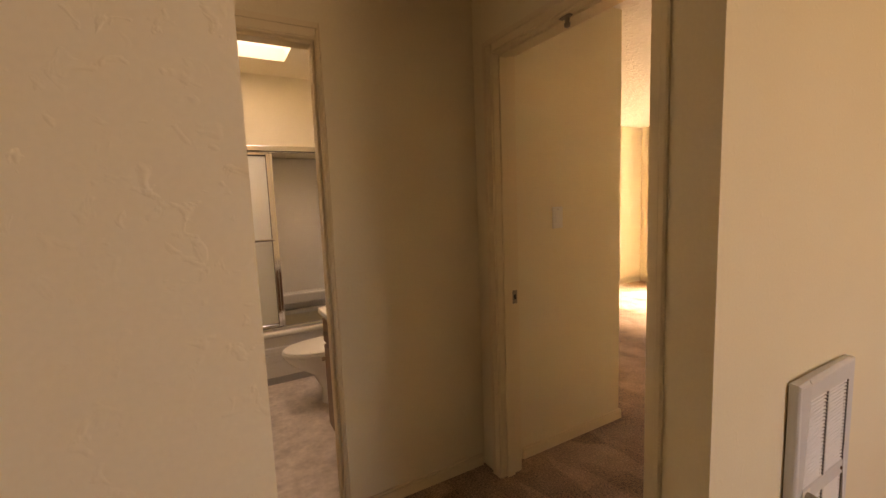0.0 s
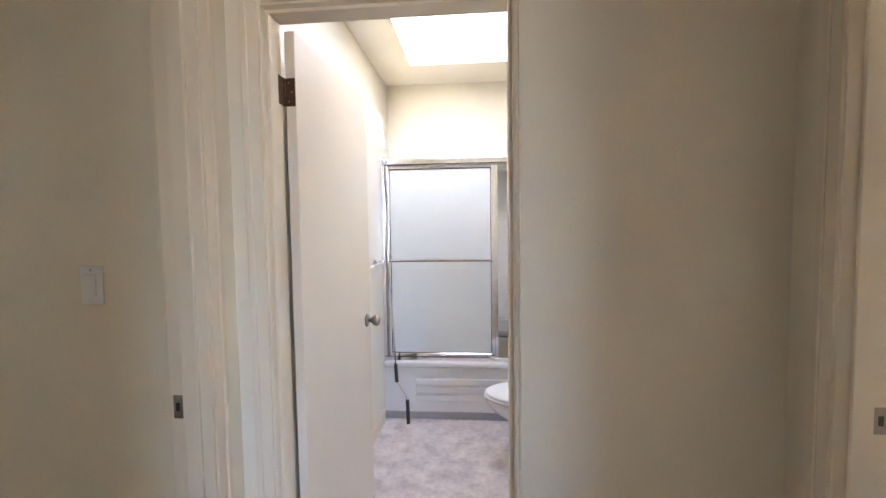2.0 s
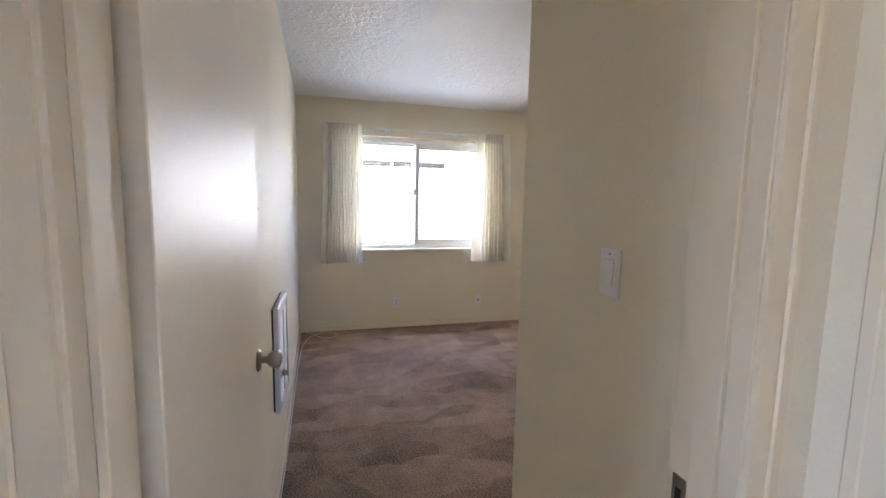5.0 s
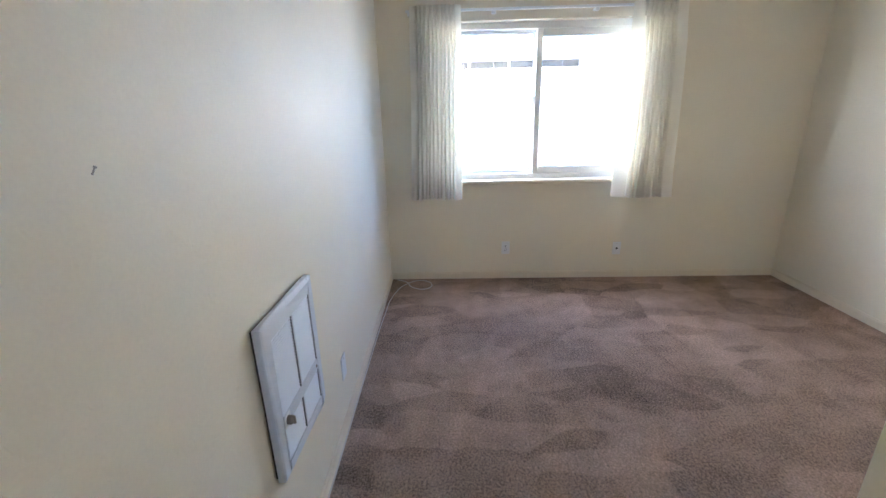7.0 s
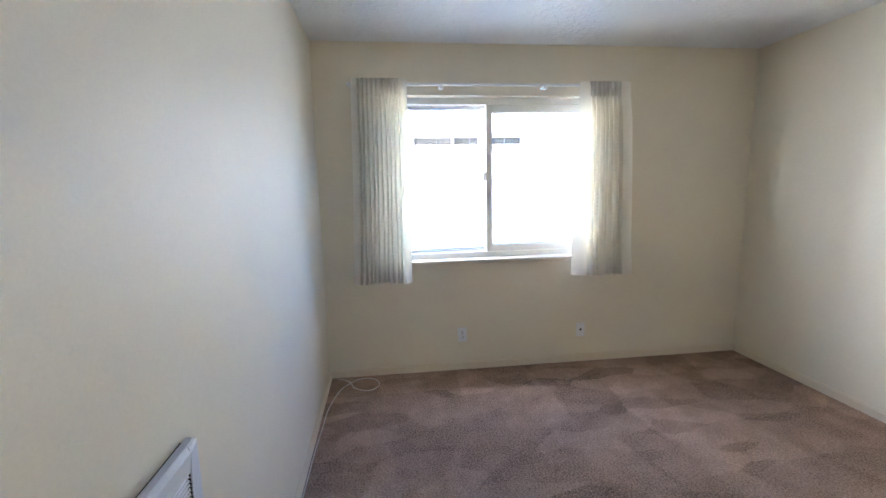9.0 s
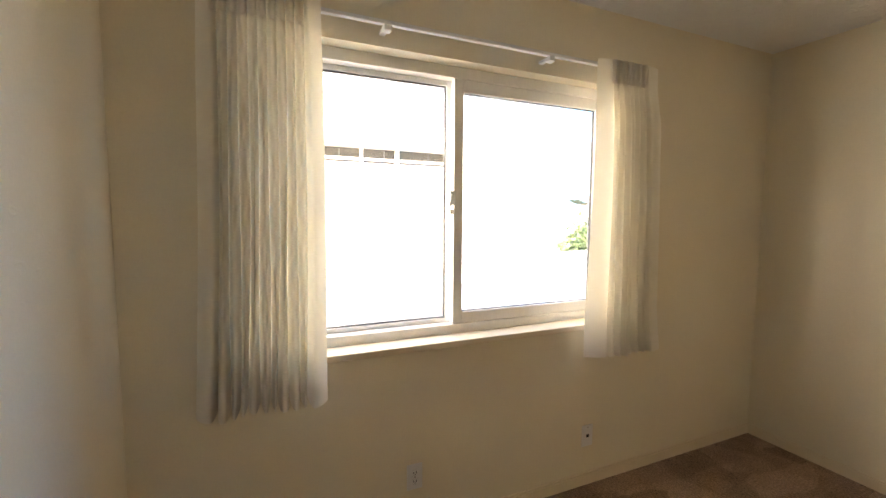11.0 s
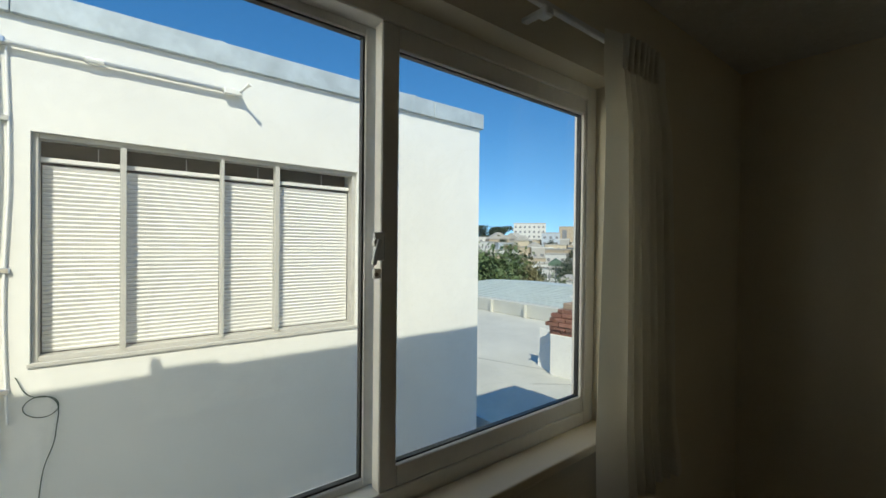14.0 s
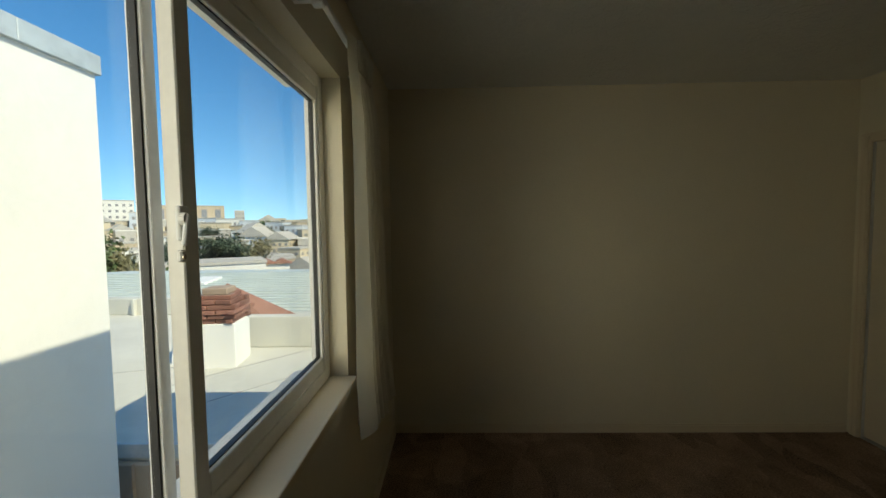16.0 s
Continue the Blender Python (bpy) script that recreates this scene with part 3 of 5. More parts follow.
bd = base("bathroom_door", "cream gloss flush door standing open against the wall", "door", (-0.263, 1.818, 0.0), 90 - 3.2)
part("leaf", boxbm((0.004, -0.035, 0.012), (0.715, 0.0, 2.035), 0.002), DOORP, bd)
knob(bd, (0.655, -0.035, 0.94), "-y")
knob(bd, (0.655, 0.0, 0.94), "y")
for z in (0.22, 1.795):
    h = part("hinge", boxbm((0.0015, -0.034, z), (0.0038, -0.001, z + 0.09), 0.0006), BRONZE, bd, "aged brown butt hinge")
    bm = bmesh.new()
    for i in range(5):
        add_cyl(bm, (-0.003, 0.004, z + 0.018 * i + 0.001), (-0.003, 0.004, z + 0.018 * i + 0.017), 0.0065, n=10)
    part("knuckle", bm, BRONZE, h)
    bm = bmesh.new()
    for i, zz in enumerate((0.015, 0.045, 0.075)):
        add_cyl(bm, (0.0022, -0.012 - 0.010 * (i % 2), z + zz), (0.0004, -0.012 - 0.010 * (i % 2), z + zz), 0.0035, n=8)
    part("screw", bm, STEEL, h)
    part("jamb_leaf", boxbm((-0.040, 0.0005, z), (-0.004, 0.0030, z + 0.09), 0.0006), BRONZE, h)

# first bedroom doorway and door
d2 = base("door_frame_bedroom", "cream gloss painted wooden door frame of the bedroom", "door frame", kind="structure")
part("casing", casing_bm("x", -0.38, 0.752, 1.552, 1), TRIM, d2)
part("casing", casing_bm("x", -0.50, 0.752, 1.552, -1), TRIM, d2)
part("jamb", jamb_bm("x", -0.50, -0.38, 0.752, 1.552, (-0.455, -0.41)), TRIM, d2)
strike(d2, "x", -0.478, 1.552, 0.905, -1)
bd2 = base("bedroom_door", "cream gloss flush door folded open along the wall", "door", (-0.517, 0.7385, 0.0), 180)
part("leaf", boxbm((0.004, -0.035, 0.012), (0.755, 0.0, 2.035), 0.002), DOORP, bd2)
knob(bd2, (0.69, -0.035, 0.93), "-y")
part("latch_plate", boxbm((0.7545, -0.029, 0.90), (0.7565, -0.006, 0.96), 0.0005), STEEL, bd2)
part("latch", boxbm((0.7555, -0.023, 0.92), (0.765, -0.012, 0.94), 0.001), STEEL, bd2)

# second bedroom doorway
d3 = base("door_frame_second_bedroom", "cream gloss painted wooden door frame of the second bedroom", "door frame", kind="structure")
part("casing", casing_bm("x", 1.21, 0.76, 1.535, -1), TRIM, d3)
part("casing", casing_bm("x", 1.33, 0.76, 1.535, 1), TRIM, d3)
part("jamb", jamb_bm("x", 1.21, 1.33, 0.76, 1.535, (1.24, 1.285)), TRIM, d3)
strike(d3, "x", 1.31, 1.535, 0.92, -1)
ct = part("door_catch", boxbm((1.222, 1.090, HEAD - 0.006), (1.250, 1.140, HEAD + 0.0005), 0.001), STEEL, d3, "small metal door catch under the head")
part("roller", add_lathe(bmesh.new(), [(0.009, -0.006), (0.008, -0.022), (0.012, -0.026), (0.011, -0.036), (0.006, -0.040)], (1.236, 1.112, HEAD), "z", 12), STEEL, ct, smooth=True)


# baseboards
def base_run(name, a, b, depth, parent_label, h=0.062, t=0.013):
    """A baseboard along a wall face from a to b; depth: the unit way out of the wall."""
    (xa, ya), (xb, yb), (nx, ny) = a, b, depth
    bm = bmesh.new()
    ln = math.hypot(xb - xa, yb - ya)
    add_box(bm, (0, 0, 0), (ln, t, h - 0.012), 0.0)
    add_box(bm, (0, 0, h - 0.012), (ln, t * 0.72, h), 0.003, 2)
    ux, uy = (xb - xa) / ln, (yb - ya) / ln
    bmesh.ops.transform(bm, matrix=Matrix(((ux, nx, 0, xa), (uy, ny, 0, ya), (0, 0, 1, 0), (0, 0, 0, 1))), verts=bm.verts)
    bmesh.ops.recalc_face_normals(bm, faces=bm.faces)
    return structure(name, bm, TRIM, parent_label, "baseboard")


BL = "narrow cream painted wooden baseboard"
base_run("baseboard_south", (-4.457, 0.6605), (-2.20, 0.722), (-0.0273, 0.9996), BL)
base_run("baseboard_south_entry", (-2.20, 0.722), (-1.30, 0.728), (-0.0067, 1.0), BL)
base_run("baseboard_window", (WX, 0.675), (WX, 4.04), (1, 0), BL)
base_run("baseboard_north", (-4.457, 4.04), (-1.28, 4.04), (0, -1), BL)
base_run("baseboard_entry", (-1.265, 1.625), (-0.565, 1.625), (0, -1), BL)
base_run("baseboard_entry_end", (-1.265, 1.612), (-1.265, 1.90), (-1, 0), BL)
base_run("baseboard_hall_end", (0.53, 1.69), (1.195, 1.69), (0, -1), BL)
base_run("baseboard_second_entry", (1.40, 1.61), (2.18, 1.61), (0, -1), BL)
base_run("baseboard_second_corner", (2.18, 1.597), (2.18, 4.24), (1, 0), BL)
base_run("baseboard_second_north", (2.195, 4.25), (6.10, 4.25), (0, -1), BL)
base_run("baseboard_second_window", (6.10, 0.70), (6.10, 4.237), (-1, 0), BL)
base_run("baseboard_bath", (-0.33, 1.82), (-0.33, 3.36), (1, 0), BL, 0.09)

# ---- the sliding window ----
win = base("window_bedroom", "white vinyl two-pane sliding window", "window", kind="structure")
F = 0.055
for a, b in (((OY0, OZ0), (OY0 + F, OZ1)), ((OY1 - F, OZ0), (OY1, OZ1)), ((OY0 + F, OZ0), (OY1 - F, OZ0 + 0.06)), ((OY0 + F, OZ1 - 0.05), (OY1 - F, OZ1))):
    part("frame_member", boxbm((-4.67 if a[0] < 2 else -4.60, *a), (-4.545, *b), 0.003, 1), VINYL, win)
# right sash, room side, thick rails
sash = bmesh.new()
Y0, Y1, Z0, Z1 = 1.950, 2.717, 0.978, 1.98
for a, b in (((1.902, 0.925), (Y0, 2.035)), ((Y1, 0.925), (2.729, 2.035)), ((Y0, 0.925), (Y1, Z0)), ((Y0, Z1), (Y1, 2.035))):
    add_box(sash, (-4.585, *a), (-4.55, *b), 0.003, 1)
sa = part("sash", sash, VINYL, win)
bm = bmesh.new()
for a, b in (((Y0, Z0), (Y0 + 0.0035, Z1)), ((Y1 - 0.0035, Z0), (Y1, Z1)), ((Y0 + 0.0035, Z0), (Y1 - 0.0035, Z0 + 0.0035)), ((Y0 + 0.0035, Z1 - 0.0035), (Y1 - 0.0035, Z1))):
    add_box(bm, (-4.578, *a), (-4.562, *b))
part("gasket", bm, RUBBER, sa)
g = part("pane", boxbm((-4.572, Y0, Z0), (-4.568, Y1, Z1)), GLASS, sa)
g.visible_shadow = False
# left sash, outer track, slim bright rails
bm = bmesh.new()
L0, L1, M0, M1 = 1.135, 1.885, 0.945, 2.012
for a, b in (((L0 - 0.02, 0.925), (L0, 2.035)), ((L1, 0.925), (L1 + 0.030, 2.035)), ((L0, 0.925), (L1, M0)), ((L0, M1), (L1, 2.035))):
    add_box(bm, (-4.630, *a), (-4.598, *b), 0.002, 1)
sb = part("sash", bm, SASHM, win, "slim satin aluminium sash")
bm = bmesh.new()
for a, b in (((L0, M0), (L0 + 0.005, M1)), ((L1 - 0.005, M0), (L1, M1)), ((L0 + 0.005, M0), (L1 - 0.005, M0 + 0.005)), ((L0 + 0.005, M1 - 0.005), (L1 - 0.005, M1))):
    add_box(bm, (-4.622, *a), (-4.606, *b))
part("gasket", bm, RUBBER, sb)
g = part("pane", boxbm((-4.616, L0, M0), (-4.612, L1, M1)), GLASS, sb)
g.visible_shadow = False
# latch on the meeting stile
la = part("latch", boxbm((-4.552, 1.880, 1.474), (-4.541, 1.910, 1.540), 0.004, 2), PLASTIC, win, "white vinyl sash latch")
bm = bmesh.new()
add_cyl(bm, (-4.541, 1.885, 1.515), (-4.530, 1.885, 1.515), 0.012, n=14)
lv = boxbm((-0.004, -0.006, -0.052), (0.006, 0.006, 0.010), 0.004, 2)
bmesh.ops.transform(lv, matrix=Matrix.Translation((-4.531, 1.885, 1.515)) @ Matrix.Rotation(radians(-14), 4, "X"), verts=lv.verts)
part("lever", lv, PLASTIC, la)
part("pivot", bm, VINYL, la)
part("keeper", boxbm((-4.552, 1.880, 1.432), (-4.541, 1.899, 1.456), 0.003, 1), VINYL, la)
part("screw", cylbm((-4.541, 1.885, 1.443), (-4.538, 1.885, 1.443), 0.005, n=10), STEEL, la)
# sill board
structure("window_sill", boxbm((-4.545, OY0 + 0.002, OZ0 - 0.012), (-4.432, OY1 - 0.002, OZ0 + 0.018), 0.005, 2), TRIM, "cream painted window sill", "sill")

# ---- curtains and rod ----
rod = base("curtain_rod", "white metal curtain traverse rod with brackets", "curtain rod")
part("rail", boxbm((-4.405, 0.90, 2.135), (-4.385, 2.95, 2.152), 0.003, 1), PLASTIC, rod)
for y in (0.93, 1.55, 2.30, 2.92):
    bk = part("bracket", boxbm((WX, y - 0.012, 2.125), (-4.40, y + 0.012, 2.137), 0.002), PLASTIC, rod)
    part("clip", boxbm((-4.415, y - 0.016, 2.112), (-4.38, y + 0.016, 2.136), 0.004, 1), PLASTIC, bk)


def curtain(name, y0, y1, yb0, yb1, z0, z1, folds, label, lean=0.0, ends=0.11):
    """A pleated curtain: pinched heading, deep round folds, a weighted hem. ends: share of the width that hangs smooth at either side."""
    top = base(name, label, "curtain", (0, 0, 0), group="curtains at the bedroom window")
    rnd = random.Random(folds)
    nu, nz = (folds + 3) * 14, 40
    ph = [rnd.uniform(-0.10, 0.10) for _ in range(folds + 3)]
    am = [rnd.uniform(0.7, 1.2) for _ in range(folds + 3)]

    def point(u, w):
        g = (u - ends) / (1 - 2 * ends)
        k = max(0.0, min(1.0, g)) * folds
        i = int(min(k, folds - 1e-6))
        f = k - i
        a = am[i] * (1 - f) + am[i + 1] * f
        p = (ph[i] * (1 - f) + ph[i + 1] * f) * min(1.0, w * 2.0)
        pinch = 0.40 + 0.60 * min(1.0, max(0.0, (w - 0.07) / 0.12))
        flare = max(0.0, (w - 0.86) / 0.14)
        deep = 0.036 * a * pinch * (0.85 + 0.25 * w + 0.45 * flare)
        x = deep * math.cos(2 * math.pi * (f + p * math.sin(2 * math.pi * f)))
        lobe = 0.11 * math.sin(2 * math.pi * f) / folds * (1 - 2 * ends) * pinch
        out = max(0.0, -g, g - 1.0) * (1 - 2 * ends) / ends
        x = x - 0.045 * out * out * (0.35 + 0.65 * w)
        v = u + lobe
        ya, yb = y0 + (y1 - y0) * v, yb0 + (yb1 - yb0) * v
        sway = 0.010 * math.sin(2.4 * w + 3 * u)
        y = ya + (yb - ya) * w + sway * w + 0.006 * math.sin(5 * w + 2 * i) * w * pinch
        return Vector((-4.375 + 0.018 * w + x + lean * w, y, z1 + (z0 - z1) * w + 0.004 * math.sin(9 * u + folds) * w))

    bm = bmesh.new()
    grid = [[bm.verts.new(point(i / nu, 0.935 * j / nz)) for i in range(nu + 1)] for j in range(nz + 1)]
    for j in range(nz):
        for i in range(nu):
            bm.faces.new((grid[j][i], grid[j + 1][i], grid[j + 1][i + 1], grid[j][i + 1]))
    bmesh.ops.recalc_face_normals(bm, faces=bm.faces)
    cl = part("cloth", bm, CLOTH, top, smooth=True)
    bm = bmesh.new()
    rows = [[bm.verts.new(point(i / nu, w)) for i in range(nu + 1)] for w in (0.935, 0.957, 0.978, 1.0)]
    for a, b in zip(rows, rows[1:]):
        for i in range(nu):
            bm.faces.new((a[i], b[i], b[i + 1], a[i + 1]))
    part("hem", bm, HEM, top, "doubled cloth hem", smooth=True)
    bm = bmesh.new()
    for i in range(folds):
        p = point(ends + (i + 0.02) / folds * (1 - 2 * ends), 0.035)
        add_cyl(bm, p + Vector((0.004, 0, -0.055)), p + Vector((0.007, 0, 0.046)), 0.007, 0.012, n=10)
    part("pinch_pleat", bm, CLOTH, top, "stitched pinch pleats", smooth=True)
    return top


curtain("curtain", 0.93, 1.308, 0.885, 1.318, 0.755, 2.175, 10, "ivory pleated curtain drawn back beside the window", 0.005)
curtain("curtain", 2.56, 2.945, 2.515, 3.015, 0.745, 2.165, 7, "ivory pleated curtain drawn back beside the bedroom corner", 0.0, 0.21)

# ---- wall heaters ----
def heater(at, rz, label, W=0.352, H=0.478):
    """A surface electric wall heater: pressed front with a soft rim, louvred fields, a bar with a knob."""
    h = base("wall_heater", label, "heater", at, rz)
    m = 0.046
    # shadow gap put into colour: near-black box, also seen between the louvres
    part("back_box", boxbm((0.007, 0.001, 0.007), (W - 0.007, 0.014, H - 0.007)), DARK, h, "near-black box painted as the shadow gap behind the pressed front")
    bm = bmesh.new()
    zb, zm0, zm1, zt = 0.036, 0.150, 0.190, H - 0.052
    for a, b in (((0, 0), (m, H)), ((W - m, 0), (W, H)), ((m, 0), (W - m, zb)), ((m, zt), (W - m, H))):
        add_box(bm, (a[0], 0.012, a[1]), (b[0], 0.036, b[1]), 0.0, 1)
    bmesh.ops.remove_doubles(bm, verts=bm.verts, dist=0.0002)
    rim = [e for e in bm.edges if all(v.co.y > 0.03 and (min(abs(v.co.x), abs(v.co.x - W)) < 1e-4 or min(abs(v.co.z), abs(v.co.z - H)) < 1e-4) for v in e.verts)]
    rim = [e for e in rim if abs(e.verts[0].co.x - e.verts[1].co.x) < 1e-4 and min(abs(e.verts[0].co.x), abs(e.verts[0].co.x - W)) < 1e-4
           or abs(e.verts[0].co.z - e.verts[1].co.z) < 1e-4 and min(abs(e.verts[0].co.z), abs(e.verts[0].co.z - H)) < 1e-4]
    bmesh.ops.bevel(bm, geom=rim, offset=0.009, segments=3, affect="EDGES", profile=0.6)
    part("frame", bm, HEATER, h)
    part("middle_bar", boxbm((m, 0.020, zm0), (W - m, 0.0375, zm1), 0.003, 1), HEATER, h)
    mid = W / 2
    for z0, z1 in ((zm1, zt), (zb, zm0)):
        part("centre_strip", boxbm((mid - 0.007, 0.020, z0), (mid + 0.007, 0.035, z1)), HEATER, h)
        for x0, x1 in ((m, mid - 0.007), (mid + 0.007, W - m)):
            gr = bmesh.new()
            n = max(4, round((z1 - z0) / 0.0098))
            st = (z1 - z0) / n
            for i in range(n):
                z = z0 + i * st
                v = [gr.verts.new(p) for p in ((x0, 0.024, z), (x1, 0.024, z), (x1, 0.0350, z + st * 0.30), (x0 + 0.004, 0.0350, z + st * 0.30), (x1, 0.0330, z + st * 0.80), (x0, 0.0330, z + st * 0.80))]
                gr.faces.new((v[0], v[1], v[2], v[3]))
                gr.faces.new((v[3], v[2], v[4], v[5]))
                gr.faces.new((v[0], v[3], v[5]))
            bmesh.ops.recalc_face_normals(gr, faces=gr.faces)
            part("grille", gr, MESHM, h, "fine pressed louvre grille")
            # near-black blocks paint the shade at the open louvre ends
            sl = bmesh.new()
            for i in range(n):
                z = z0 + (i + 0.5) * st
                add_box(sl, (x0 - 0.003, 0.030, z - st * 0.32), (x0 + 0.0035, 0.0363, z + st * 0.32))
            tagged(part("slot_shade_row", sl, DARK, h), "near-black blocks painted as shade in the louvre ends", kind="stuff")
    pl = part("knob_plate", boxbm((W - m - 0.036, 0.0370, zm0 + 0.002), (W - m + 0.006, 0.0395, zm1 - 0.002), 0.002, 1), PLASTIC, h)
    kb = part("thermostat_knob", add_lathe(bmesh.new(), [(0.014, 0), (0.0135, 0.012), (0.010, 0.017), (0.0, 0.018)], (W - m - 0.015, 0.039, (zm0 + zm1) / 2), "y", 18), STEEL, h, "grey thermostat knob", smooth=True)
    part("pointer", boxbm((W - m - 0.0175, 0.050, (zm0 + zm1) / 2 - 0.013), (W - m - 0.0125, 0.062, (zm0 + zm1) / 2 + 0.013), 0.001, 1), STEEL, kb)
    part("screw", cylbm((m + 0.014, 0.037, (zm0 + zm1) / 2), (m + 0.014, 0.0395, (zm0 + zm1) / 2), 0.005, n=10), BRONZE, h)
    return h


heater((-2.262, 0.7185, 0.424), 0.4, "flush white metal wall heater with grey grilles", 0.390, 0.490)
heater((1.577, 0.4085, 0.444), 180, "flush white metal wall heater near the hall", 0.34)


# ---- switches and outlets ----
def plate(name, label, cat, at, rz, kind):
    """A wall plate in its own x-z plane, facing +y."""
    p = base(name, label, cat, at, rz)
    part("cover", boxbm((-0.036, 0.0, -0.058), (0.036, 0.006, 0.058), 0.003, 2), PLASTIC, p)
    if kind == "switch":
        part("rocker", boxbm((-0.0165, 0.005, -0.033), (0.0165, 0.010, 0.033), 0.002, 1), PLASTIC, p)
    elif kind == "outlet":
        for z in (-0.02, 0.02):
            f = part("socket", boxbm((-0.017, 0.005, z - 0.014), (0.017, 0.008, z + 0.014), 0.004, 2), PLASTIC, p)
            for x in (-0.006, 0.006):
                part("slot", boxbm((x - 0.0012, 0.0075, z - 0.004), (x + 0.0012, 0.0084, z + 0.006)), DARK, f)
            part("slot", cylbm((0, 0.0075, z - 0.008), (0, 0.0084, z - 0.008), 0.0025, n=8), DARK, f)
    elif kind == "jack":
        part("socket", boxbm((-0.008, 0.005, -0.008), (0.008, 0.009, 0.008), 0.001), DARK, p)
    part("screw", cylbm((0, 0.0055, 0.045 if kind != "outlet" else 0), (0, 0.0085 if kind == "outlet" else 0.007, 0.045 if kind != "outlet" else 0), 0.003, n=8), STEEL, p)
    return p


plate("light_switch", "white rocker light switch inside the bedroom door", "switch", (-0.786, 1.625, 1.237), 180, "switch")
plate("light_switch", "white rocker light switch in the second bedroom", "switch", (1.67, 1.61, 1.29), 180, "switch")
plate("wall_outlet", "white duplex outlet below the window", "outlet", (WX, 1.687, 0.285), -90, "outlet")
plate("phone_jack", "white phone jack plate below the window", "outlet", (WX, 2.657, 0.268), -90, "jack")
plate("wall_plate", "blank white wall plate beside the heater", "wall plate", (-2.635, 0.7105, 0.302), 1.6, "blank")

nail = base("wall_nail", "small bent nail stuck in the cream wall", "nail")
part("shank", cylbm((-1.548, 0.7275, 1.352), (-1.549, 0.7335, 1.362), 0.0014, n=8), STEEL, nail)
part("head", cylbm((-1.549, 0.7335, 1.362), (-1.5492, 0.7345, 1.3635), 0.0028, n=8), STEEL, nail)

# phone cable along the baseboard with a loose loop on the carpet
cb = tagged(tube("phone_cable", [(-1.45, 0.747, 0.012), (-2.08, 0.743, 0.012), (-2.51, 0.734, 0.012), (-3.10, 0.720, 0.012), (-3.74, 0.712, 0.006), (-4.10, 0.73, 0.006), (-4.33, 0.81, 0.005), (-4.41, 0.93, 0.005), (-4.33, 1.03, 0.005), (-4.22, 0.99, 0.006), (-4.24, 0.88, 0.008), (-4.38, 0.80, 0.006), (-4.43, 0.72, 0.006)], 0.0035, CABLE), "thin beige phone cable with a loose loop on the carpet", "cable")
wr = base("wall_wire", "thin cream painted wire running up the hall corner", "wire")
tube("cord", [(-0.374, 0.681, 0.0), (-0.3745, 0.682, 0.6), (-0.373, 0.681, 1.3), (-0.374, 0.681, CH)], 0.0045, TRIM, wr)
part("clip", boxbm((-0.380, 0.672, 1.272), (-0.362, 0.692, 1.288), 0.004, 2), PLASTIC, wr, "white cable clip")

# ---- closet ----
cl = base("closet", "cream closet with sliding doors in a slim metal track", "closet", kind="structure")
bm = bmesh.new()
for a, b in (((1.95, 0), (1.975, 2.03)), ((3.955, 0), (3.98, 2.03)), ((1.975, 2.005), (3.955, 2.03))):
    add_box(bm, (-1.268, *a), (-1.17, *b), 0.002, 1)
part("jamb", bm, TRIM, cl)
part("casing", casing_bm("x", -1.265, 1.97, 3.955, -1, head=2.01, w=0.055), TRIM, cl)
for x, y0, y1 in ((-1.240, 2.93, 3.95), (-1.208, 1.98, 3.00)):
    dr = part("sliding_door", boxbm((x - 0.010, y0, 0.02), (x + 0.010, y1, 2.0), 0.002, 1), DOORP, cl)
    bm = bmesh.new()
    add_box(bm, (x - 0.014, y0, 0.015), (x + 0.014, y0 + 0.018, 2.003))
    add_box(bm, (x - 0.014, y1 - 0.018, 0.015), (x + 0.014, y1, 2.003))
    part("edge_trim", bm, ALU, dr, "slim metal edge trim")
part("track", boxbm((-1.26, 1.98, 0.001), (-1.19, 3.95, 0.012), 0.002), ALU, cl, "floor track of the closet doors")

# ---- bathroom ----
TF = 3.40          # tub front
tub = base("bathtub", "white enamel bathtub with a panelled apron", "bathtub")
bm = bmesh.new()
add_box(bm, (-0.328, TF, 0.06), (1.218, TF + 0.03, 0.40))
part("apron", bm, ENAMEL, tub)
bm = bmesh.new()
add_box(bm, (-0.328, TF - 0.028, 0.385), (1.218, TF + 0.085, 0.432), 0.018, 4)
add_box(bm, (-0.328, 4.05, 0.385), (1.218, 4.118, 0.43), 0.01, 2)
add_box(bm, (-0.328, TF + 0.06, 0.385), (-0.25, 4.07, 0.43), 0.01, 2)
add_box(bm, (1.14, TF + 0.06, 0.385), (1.218, 4.07, 0.43), 0.01, 2)
part("rim", bm, ENAMEL, tub, smooth=False)
bm = bmesh.new()
add_box(bm, (-0.29, TF + 0.031, 0.06), (1.18, 4.10, 0.10))
part("basin", bm, ENAMEL, tub)
for i, z in enumerate((0.135, 0.195, 0.255)):
    part("panel_rib", boxbm((-0.10, TF - 0.010, z), (1.15, TF + 0.002, z + 0.048), 0.006, 2), ENAMEL, tub)
part("toe_kick", boxbm((-0.328, TF - 0.004, 0.004), (1.218, TF + 0.03, 0.058), 0.002), node_mat("grey_toe_strip", (0.42, 0.41, 0.40), 0.5, vary=0.15, bump=0), tub, "grey strip under the tub apron")
